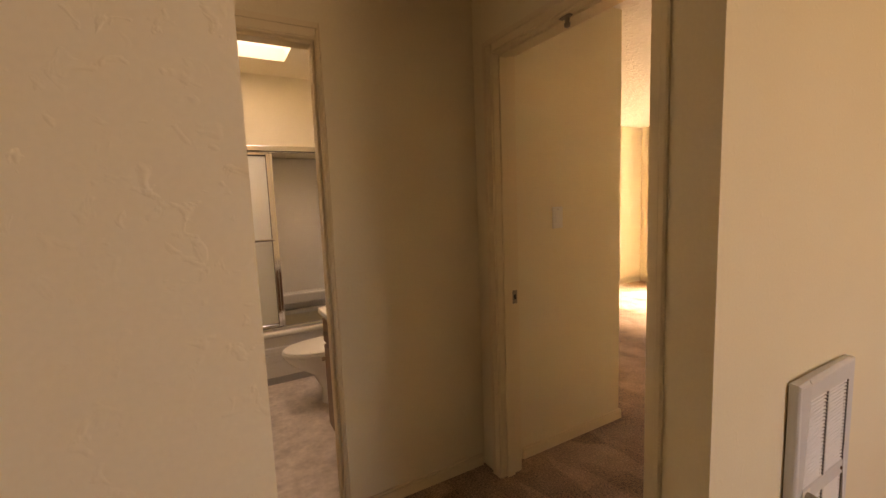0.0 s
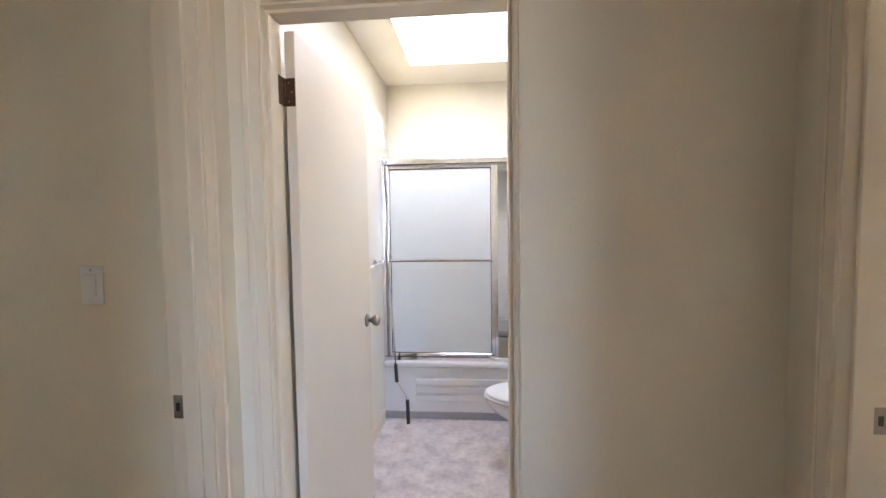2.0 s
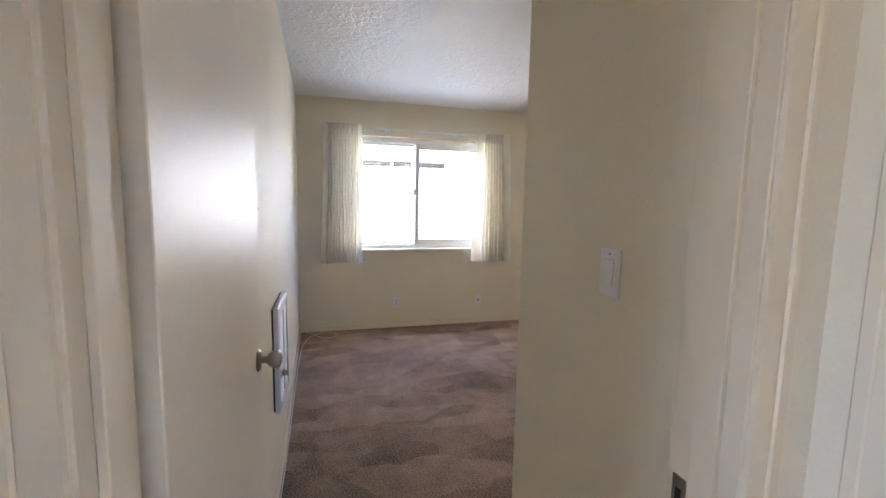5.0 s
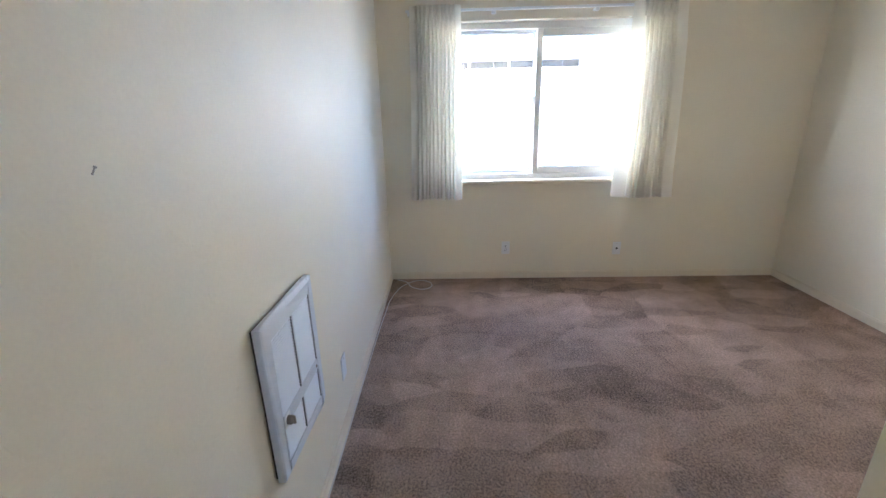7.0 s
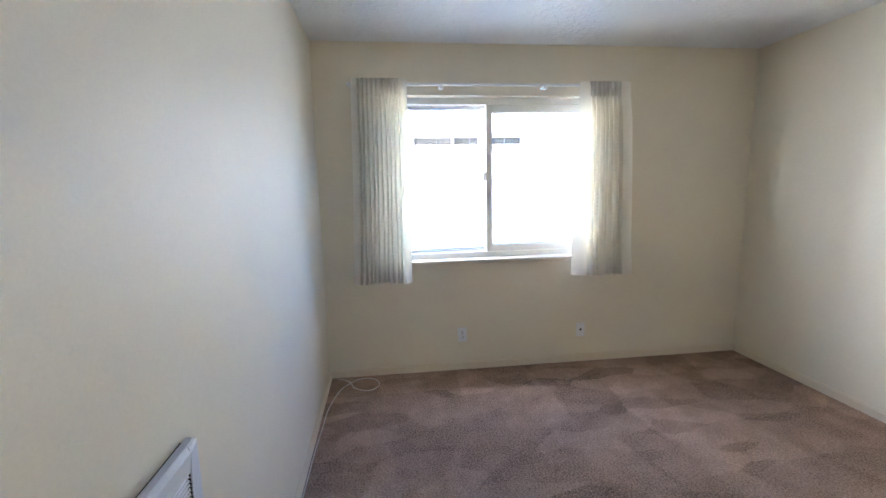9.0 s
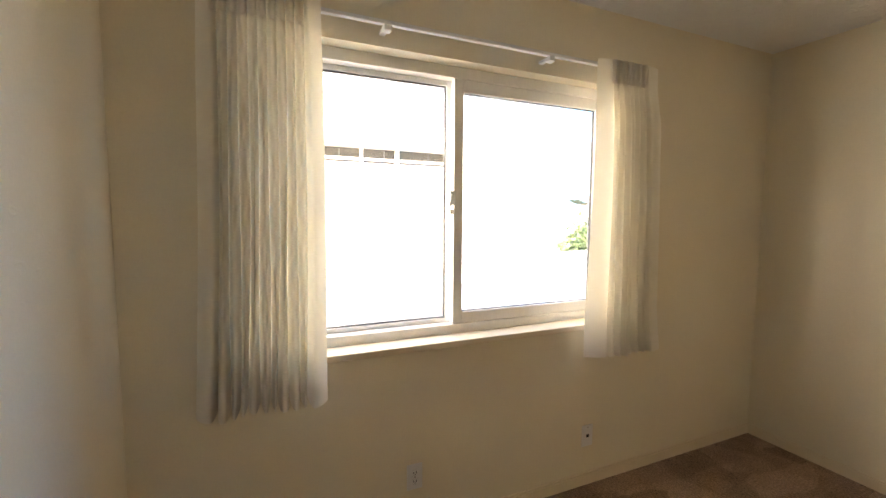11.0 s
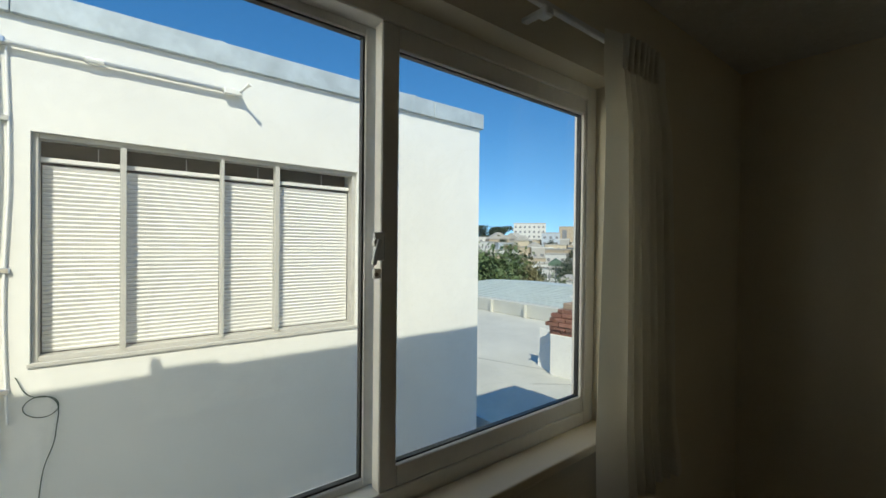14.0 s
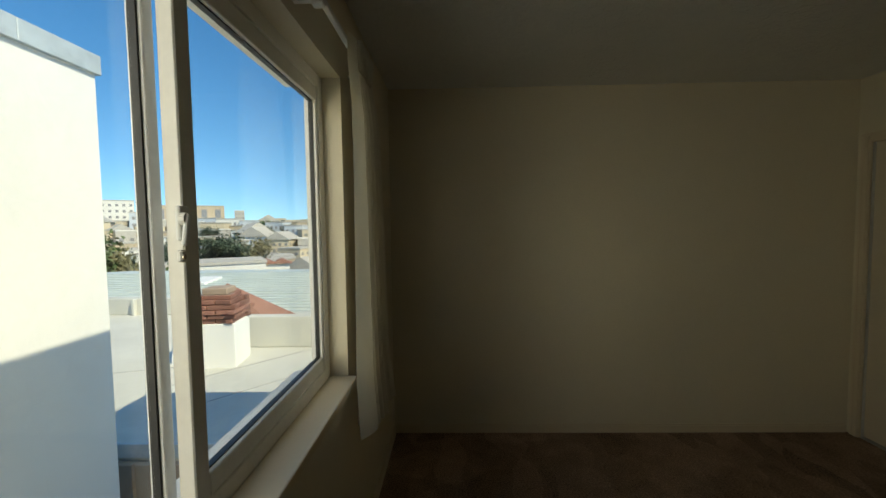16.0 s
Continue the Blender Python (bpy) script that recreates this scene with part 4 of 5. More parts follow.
# surround
sr = base("tub_surround", "white moulded tub surround panels", "tub surround")
part("back_panel", boxbm((-0.326, 4.095, 0.432), (1.216, 4.118, 1.855), 0.003), SURROUND, sr)
part("end_panel", boxbm((-0.329, TF + 0.09, 0.434), (-0.312, 4.094, 1.855), 0.003), SURROUND, sr)
part("end_panel", boxbm((1.20, TF + 0.09, 0.434), (1.218, 4.094, 1.855), 0.003), SURROUND, sr)
part("soap_ledge", boxbm((-0.30, 3.97, 0.50), (1.19, 4.094, 0.60), 0.02, 3), SURROUND, sr)

# shower doors
PY = 3.42
sd = base("shower_door", "frosted glass sliding tub doors in chrome frames", "shower door")
bm = bmesh.new()
add_box(bm, (-0.328, PY - 0.022, 1.825), (1.215, PY + 0.022, 1.872), 0.004, 2)
part("header", bm, CHROME, sd)
# dark strip painted as the header's reflection
part("header_reflection", boxbm((-0.300, PY - 0.0225, 1.826), (1.190, PY - 0.0215, 1.834)), REFLDARK, sd, "dark line painted as a reflection under the header")
part("sill_track", boxbm((-0.328, PY - 0.024, 0.4325), (1.215, PY + 0.024, 0.458), 0.004, 2), CHROME, sd)
part("side_rail", boxbm((-0.328, PY - 0.016, 0.458), (-0.300, PY + 0.016, 1.825), 0.003, 1), CHROME, sd)
part("side_rail", boxbm((1.190, PY - 0.016, 0.458), (1.215, PY + 0.016, 1.825), 0.003, 1), CHROME, sd)
for x0, x1, y, bar in ((-0.285, 0.475, PY - 0.011, True), (-0.262, 0.498, PY + 0.011, False)):
    bm = bmesh.new()
    for a, b in (((x0, 0.462), (x0 + 0.020, 1.82)), ((x1 - 0.026, 0.462), (x1, 1.82)), ((x0 + 0.02, 0.462), (x1 - 0.026, 0.488)), ((x0 + 0.02, 1.80), (x1 - 0.026, 1.82))):
        add_box(bm, (a[0], y - 0.008, a[1]), (b[0], y + 0.008, b[1]), 0.003, 1)
    fr = part("panel_frame", bm, CHROME, sd, "polished chrome panel frame")
    part("frosted_pane", boxbm((x0 + 0.018, y - 0.003, 0.486), (x1 - 0.024, y + 0.003, 1.802)), FROST, fr)
    # added dark lines round the pane imitate the frame's dark reflections
    gk = bmesh.new()
    for a, b in (((x0 + 0.020, 0.488), (x0 + 0.024, 1.80)), ((x1 - 0.030, 0.488), (x1 - 0.026, 1.80)), ((x0 + 0.024, 0.488), (x1 - 0.030, 0.493)), ((x0 + 0.024, 1.793), (x1 - 0.030, 1.80))):
        add_box(gk, (a[0], y - 0.0055, a[1]), (b[0], y + 0.0055, b[1]))
    part("gasket", gk, RUBBER, fr, "thin dark lines painted as reflections along the chrome frame")
    if bar:
        bm = bmesh.new()
        add_box(bm, (x0 + 0.004, y - 0.052, 1.147), (x1 - 0.004, y - 0.040, 1.165), 0.004, 2)
        tb = part("towel_bar", bm, CHROME, fr, "flat chrome towel bar across the panel")
        # dark strip painted as the doorway mirrored in the bar
        part("bar_reflection", boxbm((x0 + 0.02, y - 0.0535, 1.150), (x1 - 0.02, y - 0.0518, 1.1555)), REFLDARK, tb, "dark line painted as a reflection along the bar")
        for x in (x0 + 0.012, x1 - 0.014):
            part("post", cylbm((x, y - 0.005, 1.156), (x, y - 0.042, 1.156), 0.010, n=12), CHROME, tb)

# towel bar on the wall, only its near post and a stub
th = base("wall_towel_bar", "chrome towel bar fixed to the wall", "towel bar")
part("post", add_lathe(bmesh.new(), [(0.022, 0), (0.022, 0.006), (0.010, 0.012), (0.010, 0.05), (0.014, 0.052), (0.014, 0.072)], (-0.33, 3.18, 1.165), "x", 16), CHROME, th, smooth=True)
part("post", add_lathe(bmesh.new(), [(0.022, 0), (0.022, 0.006), (0.010, 0.012), (0.010, 0.05), (0.014, 0.052), (0.014, 0.072)], (-0.33, 2.62, 1.165), "x", 16), CHROME, th, smooth=True)
part("bar", cylbm((-0.27, 2.62, 1.165), (-0.27, 3.18, 1.165), 0.008, n=14), CHROME, th, smooth=True)

# skylight crank pole leaning at the tub
cp = base("crank_pole", "slim chrome skylight crank pole with black grips leaning on the tub", "crank pole")
A, B = Vector((-0.300, 3.33, 1.86)), Vector((-0.230, 3.33, 0.43))
part("rod", cylbm(A, B, 0.006, n=10), CHROME, cp, smooth=True)
hk = part("hook", cylbm(A, A + Vector((0.0, -0.03, 0.012)), 0.005, n=8), CHROME, cp)
W1 = (B - A).normalized()
part("upper_grip", cylbm(B, B + W1 * 0.13, 0.013, n=12), RUBBER, cp, "black plastic grip")
C = B + W1 * 0.13
D = C + Vector((0.075, -0.01, -0.125))
part("crank_arm", cylbm(C, D, 0.005, n=8), CHROME, cp)
part("lower_grip", cylbm(D, Vector((D.x + 0.004, D.y, 0.004)), 0.013, n=12), RUBBER, cp, "black plastic crank grip")

# toilet, back to the east wall
tl = base("toilet", "white porcelain toilet with a closed lid", "toilet", (1.20, 2.90, 0.002))


def oval(cx, rx0, rx1, ry, n=28):
    """Egg outline, long towards -x."""
    out = []
    for i in range(n):
        a = 2 * math.pi * i / n
        c, s = math.cos(a), math.sin(a)
        out.append((cx + (rx1 if c > 0 else rx0) * c, ry * s))
    return out


def loft(rings, smooth_cap=True):
    bm = bmesh.new()
    vs = [[bm.verts.new((x, y, z)) for x, y in pts] for pts, z in rings]
    n = len(vs[0])
    for a, b in zip(vs, vs[1:]):
        for i in range(n):
            bm.faces.new((a[i], a[(i + 1) % n], b[(i + 1) % n], b[i]))
    bm.faces.new(vs[0][::-1])
    bm.faces.new(vs[-1])
    bmesh.ops.recalc_face_normals(bm, faces=bm.faces)
    return bm


part("bowl", loft([(oval(-0.40, 0.17, 0.22, 0.115), 0.0), (oval(-0.40, 0.16, 0.21, 0.105), 0.10), (oval(-0.42, 0.20, 0.22, 0.12), 0.22), (oval(-0.46, 0.30, 0.22, 0.165), 0.31), (oval(-0.47, 0.335, 0.22, 0.182), 0.365), (oval(-0.47, 0.335, 0.22, 0.182), 0.388)]), ENAMEL, tl, smooth=True)
part("seat", loft([(oval(-0.47, 0.342, 0.215, 0.187), 0.389), (oval(-0.47, 0.345, 0.215, 0.190), 0.397), (oval(-0.47, 0.342, 0.215, 0.187), 0.405)]), PLASTIC, tl, smooth=True)
part("lid", loft([(oval(-0.47, 0.338, 0.21, 0.184), 0.408), (oval(-0.47, 0.340, 0.21, 0.186), 0.416), (oval(-0.47, 0.325, 0.20, 0.172), 0.424), (oval(-0.47, 0.18, 0.12, 0.09), 0.428)]), PLASTIC, tl, smooth=True)
part("tank", boxbm((-0.215, -0.225, 0.37), (-0.01, 0.225, 0.72), 0.025, 3), ENAMEL, tl)
part("tank_lid", boxbm((-0.225, -0.235, 0.722), (-0.005, 0.235, 0.755), 0.012, 3), ENAMEL, tl)
part("flush_lever", boxbm((-0.235, -0.19, 0.655), (-0.216, -0.12, 0.668), 0.003, 1), CHROME, tl)

# vanity
vn = base("vanity", "brown oak vanity cabinet with a white top", "vanity")
part("body", boxbm((0.575, 1.90, 0.09), (1.218, 2.38, 0.775), 0.002), OAK, vn)
part("toe_kick", boxbm((0.635, 1.92, 0.003), (1.218, 2.36, 0.089)), DARK, vn)
for y0, y1 in ((1.92, 2.13), (2.15, 2.36)):
    dd = part("cabinet_door", boxbm((0.557, y0, 0.11), (0.574, y1, 0.60), 0.004, 2), OAK, vn)
    part("pull", cylbm((0.556, y1 - 0.03, 0.52), (0.533, y1 - 0.03, 0.52), 0.012, n=12), STEEL, dd)
    df = part("drawer_front", boxbm((0.557, y0, 0.62), (0.574, y1, 0.755), 0.004, 2), OAK, vn)
    part("pull", cylbm((0.556, (y0 + y1) / 2, 0.69), (0.533, (y0 + y1) / 2, 0.69), 0.012, n=12), STEEL, df)
part("counter", boxbm((0.545, 1.86, 0.776), (1.218, 2.405, 0.812), 0.008, 3), COUNTER, vn)

# ---- second bedroom ----
w2 = base("window_second_bedroom", "white vinyl window with sunlight", "window", kind="structure")
bm = bmesh.new()
for a, b in (((P0, Q0), (P0 + 0.05, Q1)), ((P1 - 0.05, Q0), (P1, Q1)), ((P0 + 0.05, Q0), (P1 - 0.05, Q0 + 0.05)), ((P0 + 0.05, Q1 - 0.05), (P1 - 0.05, Q1)), ((2.62, Q0 + 0.05), (2.68, Q1 - 0.05)), ((P0 + 0.05, 1.36), (2.62, 1.39)), ((2.68, 1.36), (P1 - 0.05, 1.39))):
    add_box(bm, (6.15, *a), (6.21, *b), 0.002)
part("window_frame", bm, VINYL, w2)
g = part("pane", boxbm((6.18, P0 + 0.03, Q0 + 0.03), (6.184, P1 - 0.03, Q1 - 0.03)), GLASS, w2)
g.visible_shadow = False


def plain_curtain(name, x, y0, y1, z0, z1, folds, label):
    """A hanging curtain with soft folds."""
    top = base(name, label, "curtain")
    bm = bmesh.new()
    nu, nz = folds * 10, 12
    grid = [[bm.verts.new((x + 0.025 * math.sin(2 * math.pi * folds * i / nu) * (0.6 + 0.4 * j / nz), y0 + (y1 - y0) * i / nu, z1 + (z0 - z1) * j / nz)) for i in range(nu + 1)] for j in range(nz + 1)]
    for j in range(nz):
        for i in range(nu):
            bm.faces.new((grid[j][i], grid[j + 1][i], grid[j + 1][i + 1], grid[j][i + 1]))
    part("cloth", bm, CLOTH, top, smooth=True)
    part("rail", boxbm((x - 0.012, y0 - 0.02, z1 - 0.01), (x + 0.012, y1 + 0.02, z1 + 0.012), 0.002), PLASTIC, top)
    return top


plain_curtain("curtain", 6.03, 3.36, 3.98, 0.42, 2.19, 7, "ivory curtain drawn back beside the sunny window")

# ---- neighbour's house across the light well ----
NX = -6.645
NY = 4.165
WY0, WY1, WZ0, WZ1 = 1.07, 2.88, 0.885, 2.072
nb = base("neighbour_house", "white stucco house with a galvanised parapet and a wide window", "house", (0, 0, 0))
bm = bmesh.new()
for (ya, za), (yb, zb) in (((-14, -9), (WY0, 2.66)), ((WY1, -9), (NY, 2.66)), ((WY0, -9), (WY1, WZ0)), ((WY0, WZ1), (WY1, 2.66))):
    add_box(bm, (NX - 0.25, ya, za), (NX, yb, zb))
add_box(bm, (-15.0, NY - 0.25, -9), (NX - 0.25, NY, 2.66))
add_box(bm, (-15.0, -14, 2.40), (NX - 0.25, NY - 0.25, 2.55))
add_box(bm, (-15.0, -14, -9), (-14.75, NY - 0.25, 2.40))
part("wall", bm, STUCCO, nb)
y = -14.0
lens_ = [2.9, 3.05, 2.95, 3.1, 3.0, 2.6]
i = 0
while y < NY + 0.02:
    y2 = min(NY + 0.03, y + lens_[i % 6])
    part("coping", boxbm((NX - 0.30, y + 0.0015, 2.635), (NX + 0.030, y2 - 0.0015, 2.775), 0.004, 1), COPING, nb, "weathered galvanised metal coping")
    y, i = y2, i + 1
part("coping", boxbm((-15.0, NY - 0.28, 2.634), (NX - 0.302, NY + 0.03, 2.774), 0.004, 1), COPING, nb, "weathered galvanised metal coping")
for yb in (-0.6, 1.9, 3.35):
    part("coping_seam", boxbm((NX + 0.030, yb, 2.634), (NX + 0.033, yb + 0.05, 2.777)), COPING, nb)

# dark sheet painted as the unlit room behind panes and blinds
nwin = part("window", boxbm((NX - 0.235, WY0 + 0.002, WZ0 + 0.002), (NX - 0.225, WY1 - 0.002, WZ1 - 0.002)), ROOMDARK, nb, "wide aluminium sliding window with white blinds")
bm = bmesh.new()
f = 0.028
for (ya, za), (yb, zb) in (((WY0, WZ0), (WY0 + f, WZ1)), ((WY1 - f, WZ0), (WY1, WZ1)), ((WY0 + f, WZ0), (WY1 - f, WZ0 + f)), ((WY0 + f, WZ1 - f), (WY1 - f, WZ1))):
    add_box(bm, (NX - 0.11, ya, za), (NX - 0.028, yb, zb), 0.003, 1)
part("frame", bm, NFRAME, nwin)
edges = [WY0 + f, 1.445, 1.948, 2.29, WY1 - f]
for k, ym in enumerate(edges[1:-1]):
    part("stile", boxbm((NX - 0.075, ym - (0.009 if k == 1 else 0.015), WZ0 + f), (NX - 0.02 if k != 1 else NX - 0.008, ym + (0.009 if k == 1 else 0.015), WZ1 - f), 0.002, 1), NFRAME, nwin)
for a, b in zip(edges, edges[1:]):
    g = part("pane", boxbm((NX - 0.052, a, WZ0 + f), (NX - 0.048, b, WZ1 - f)), GLASS, nwin)
    g.visible_shadow = False
BT = 1.945
slat_me = {}
for k, (a, b) in enumerate(zip(edges, edges[1:])):
    a2, b2 = a + 0.006, b - 0.006
    key = round(b2 - a2, 3)
    bl = part("blind", boxbm((NX - 0.125, a2 - 0.01, BT - 0.012), (NX - 0.085, b2 + 0.004, BT + 0.012), 0.002, 1), BLIND, nwin, "white pleated blind lowered from the top")
    n = 42
    for j in range(n):
        z = WZ0 + f + 0.016 + j * (BT - 0.03 - WZ0 - f) / n
        if key not in slat_me:
            bm = bmesh.new()
            h = (b2 - a2) / 2
            v = [bm.verts.new(p) for p in ((0.0, -h, -0.0112), (0.0, h, -0.0112), (0.005, h, 0.002), (0.005, -h, 0.002), (0.0, h, 0.0112), (0.0, -h, 0.0112))]
            bm.faces.new((v[0], v[1], v[2], v[3]))
            bm.faces.new((v[3], v[2], v[4], v[5]))
            bm.faces.new((v[5], v[4], v[1], v[0]))
            bm.faces.new((v[0], v[3], v[5]))
            bm.faces.new((v[1], v[4], v[2]))
            me = bpy.data.meshes.new("slat")
            bm.to_mesh(me)
            bm.free()
            me.materials.append(BLIND)
            slat_me[key] = me
        s_ = new("slat", slat_me[key])
        s_.parent = bl
        s_.location = (NX - 0.11, (a2 + b2) / 2, z)
    part("cord", boxbm((NX - 0.105, (a2 + b2) / 2 + 0.06, BT + 0.012), (NX - 0.102, (a2 + b2) / 2 + 0.063, WZ1 - 0.04)), BLIND, bl)
part("sill", boxbm((NX - 0.02, WY0 - 0.01, WZ0 - 0.018), (NX + 0.012, WY1 + 0.01, WZ0 + 0.0035), 0.003, 1), NFRAME, nwin)

# conduit and lamp holder on the neighbour's wall
cd = base("wall_conduit", "white painted conduit with a nozzle fitting on the stucco", "conduit")
part("pipe", cylbm((NX + 0.030, -6.0, 2.50), (NX + 0.030, 1.95, 2.478), 0.013, n=12), STUCCO, cd, smooth=True)
part("coupling", cylbm((NX + 0.030, 1.28, 2.480), (NX + 0.030, 1.36, 2.480), 0.018, n=12), STUCCO, cd)
fx = part("nozzle", boxbm((NX + 0.012, 1.94, 2.452), (NX + 0.062, 2.045, 2.490), 0.006, 2), STUCCO, cd)
part("spout", cylbm((NX + 0.055, 2.03, 2.476), (NX + 0.150, 2.062, 2.498), 0.008, n=10), STUCCO, fx)
part("spout_tip", cylbm((NX + 0.150, 2.062, 2.498), (NX + 0.166, 2.066, 2.502), 0.012, n=10), STUCCO, fx)
part("stub", cylbm((NX + 0.002, 2.0, 2.47), (NX + 0.02, 2.0, 2.47), 0.012, n=10), STUCCO, fx)
part("strap", boxbm((NX, 0.95, 2.474), (NX + 0.046, 0.985, 2.506), 0.004, 1), ALU, cd)
dc = base("drop_cables", "bundle of thin white cables clipped down the stucco wall", "cable")
for y_, z_ in ((0.930, 0.52), (0.952, 0.42), (0.985, 0.60)):
    tube("cable", [(NX + 0.012, y_, 2.47), (NX + 0.014, y_ + 0.012, 1.9), (NX + 0.012, y_ - 0.006, 1.2), (NX + 0.013, y_ + 0.008, z_)], 0.006, PLASTIC, dc)
for z_ in (2.1, 1.35, 0.75):
    part("clip", boxbm((NX, 0.915, z_), (NX + 0.022, 1.0, z_ + 0.03), 0.004, 1), ALU, dc)
CABLEG = node_mat("dark_green_cable", (0.07, 0.10, 0.07), 0.5, vary=0.1, bump=0)
hg = tagged(tube("hanging_cable", [(NX + 0.012, 1.02, 0.83), (NX + 0.012, 1.07, 0.73), (NX + 0.012, 1.17, 0.69), (NX + 0.012, 1.17, 0.63), (NX + 0.012, 1.08, 0.62), (NX + 0.012, 1.05, 0.68), (NX + 0.012, 1.14, 0.71), (NX + 0.012, 1.17, 0.52), (NX + 0.012, 1.12, 0.32), (NX + 0.012, 1.10, -0.2), (NX + 0.012, 1.06, -1.2)], 0.0024, CABLEG), "dark green cable looped and hanging on the stucco wall", "cable")

# ---- low roof to the north-west ----
RZ = -0.45
lr = base("low_roof_building", "low building with a white flat roof and tan walls", "building")
RS = 4.68          # its south edge
part("roof", boxbm((-26.0, RS, RZ - 0.25), (-7.0, 10.55, RZ)), ROOFM, lr, "white rolled flat roofing")
part("roof", boxbm((-7.0, RS, RZ - 0.25), (8.0, 7.9, RZ)), ROOFM, lr, "white rolled flat roofing")
part("wall", boxbm((-25.9, RS + 0.05, -9.0), (-7.05, 10.5, RZ - 0.25)), TANWALL, lr, "tan stucco wall")
part("wall", boxbm((-7.05, RS + 0.05, -9.0), (7.9, 7.85, RZ - 0.25)), TANWALL, lr, "tan stucco wall")
part("edge_trim", boxbm((-26.0, RS - 0.03, RZ - 0.10), (8.0, RS, RZ + 0.03), 0.006, 1), COPING, lr)
bm = bmesh.new()
add_box(bm, (-7.2, RS - 0.10, -1.4), (-5.6, RS - 0.031, RZ - 0.12), 0.01, 1)
part("fascia_box", bm, TANWALL, lr)
for x in (-6.9, -6.3, -5.9):
    part("fascia_post", boxbm((x, RS - 0.14, -1.5), (x + 0.05, RS - 0.101, RZ - 0.10), 0.004, 1), TANWALL, lr)
bm = bmesh.new()
add_box(bm, (-26.0, 10.30, RZ), (-9.5, 10.55, RZ + 0.38), 0.02, 2)
part("parapet", bm, ROOFM, lr)
bm = bmesh.new()
add_box(bm, (-7.75, 7.70, RZ), (8.0, 7.9, RZ + 0.51), 0.02, 2)
part("parapet", bm, ROOFM, lr)
for x in (-14.0, -12.6, -11.3):
    part("parapet_fin", boxbm((x, 10.20, RZ), (x + 0.06, 10.3, RZ + 0.37), 0.01, 2), ROOFM, lr)
for (xa, ya), (xb, yb) in (((-9.6, 6.2), (-7.55, 6.9)), ((-7.55, 6.1), (-6.3, 7.6)), ((-7.0, 5.4), (-5.6, 7.0))):
    tube("roof_seam", [(xa, ya, RZ + 0.001), ((xa + xb) / 2, (ya + yb) / 2 + 0.01, RZ + 0.001), (xb, yb, RZ + 0.001)], 0.005, ASPH, lr)

# chimney
cm = base("chimney", "white stucco chimney with a corbelled red brick top", "chimney", (-7.43, 7.01, RZ - 0.07))
cm.rotation_euler = (0, 0, radians(8))
part("stack", boxbm((-0.31, -0.30, 0.0), (0.30, 0.30, 0.69), 0.012, 2), STUCCO, cm, "white stucco chimney stack")
bm = bmesh.new()
ck = [bm.verts.new(p) for p in ((-0.311, -0.26, 0.0), (-0.311, 0.10, 0.65), (-0.76, 0.16, 0.67), (-0.68, -0.05, 0.02), (-0.311, 0.28, 0.0), (-0.76, 0.28, 0.0), (-0.72, 0.10, 0.36))]
for q in ((0, 1, 3), (1, 6, 3), (1, 2, 6), (1, 4, 5, 2), (2, 5, 6), (6, 5, 3), (0, 3, 5, 4), (0, 4, 1)):
    bm.faces.new([ck[k] for k in q])
bmesh.ops.recalc_face_normals(bm, faces=bm.faces)
part("cricket", bm, STUCCO, cm, "white roofing saddle folded up beside the stack")
part("brick_core", boxbm((-0.21, -0.21, 0.69), (0.21, 0.21, 1.08)), MORTAR, cm)
part("flue", boxbm((-0.17, -0.17, 1.08), (0.17, 0.17, 1.17), 0.01, 1), TANWALL, cm, "tan clay flue top")
bm = boxbm((-0.0975, -0.045, -0.0285), (0.0975, 0.045, 0.0285), 0.005, 1)
bme = bpy.data.meshes.new("brick")
bm.to_mesh(bme)
bm.free()
bme.materials.append(BRICK)
rb = random.Random(4)
for c in range(6):
    z = 0.722 + c * 0.066
    half = (0.285, 0.315, 0.335, 0.315, 0.275, 0.225)[c]
    nbk = max(2, round(2 * half / 0.208))
    for side in range(4):
        for k in range(nbk):
            u = -half + (k + 0.5) * (2 * half / nbk) + (0.05 if c % 2 else -0.05)
            b_ = new("brick", bme)
            b_.parent = cm
            m_ = Matrix.Rotation(side * math.pi / 2, 4, "Z") @ Matrix.Translation((min(u, half - 0.09), -half + 0.05, z + rb.uniform(-0.003, 0.003)))
            b_.matrix_local = m_ @ Matrix.Rotation(rb.uniform(-0.04, 0.04), 4, "Z") @ Matrix.Diagonal((2 * half / nbk / 0.208, 1, 1, 1))

# ribbed metal roof beyond the parapet
mr = base("metal_roof_house", "house with a pale green ribbed metal roof and a skylight", "house", (-12.0, 20.0, 0))
bm = bmesh.new()
RA, RB = Vector((-16, -5.6, -1.55)), Vector((20, 3.0, -0.86))
v = [bm.verts.new(p) for p in ((RA.x, RA.y, RA.z), (RB.x, RA.y, RA.z), (RB.x, RB.y, RB.z), (RA.x + 3, RB.y, RB.z), (RA.x, 11.0, RA.z), (RB.x, 11.0, RA.z))]
bm.faces.new((v[0], v[1], v[2], v[3]))
bm.faces.new((v[3], v[2], v[5], v[4]))
bm.faces.new((v[0], v[3], v[4]))
part("roof", bm, RIBROOF, mr)
part("wall", boxbm((RA.x + 0.3, RA.y + 0.2, -9.0), (RB.x - 0.3, 10.8, -1.58)), FACADES[0], mr)
slope = (RB.z - RA.z) / (RB.y - RA.y)
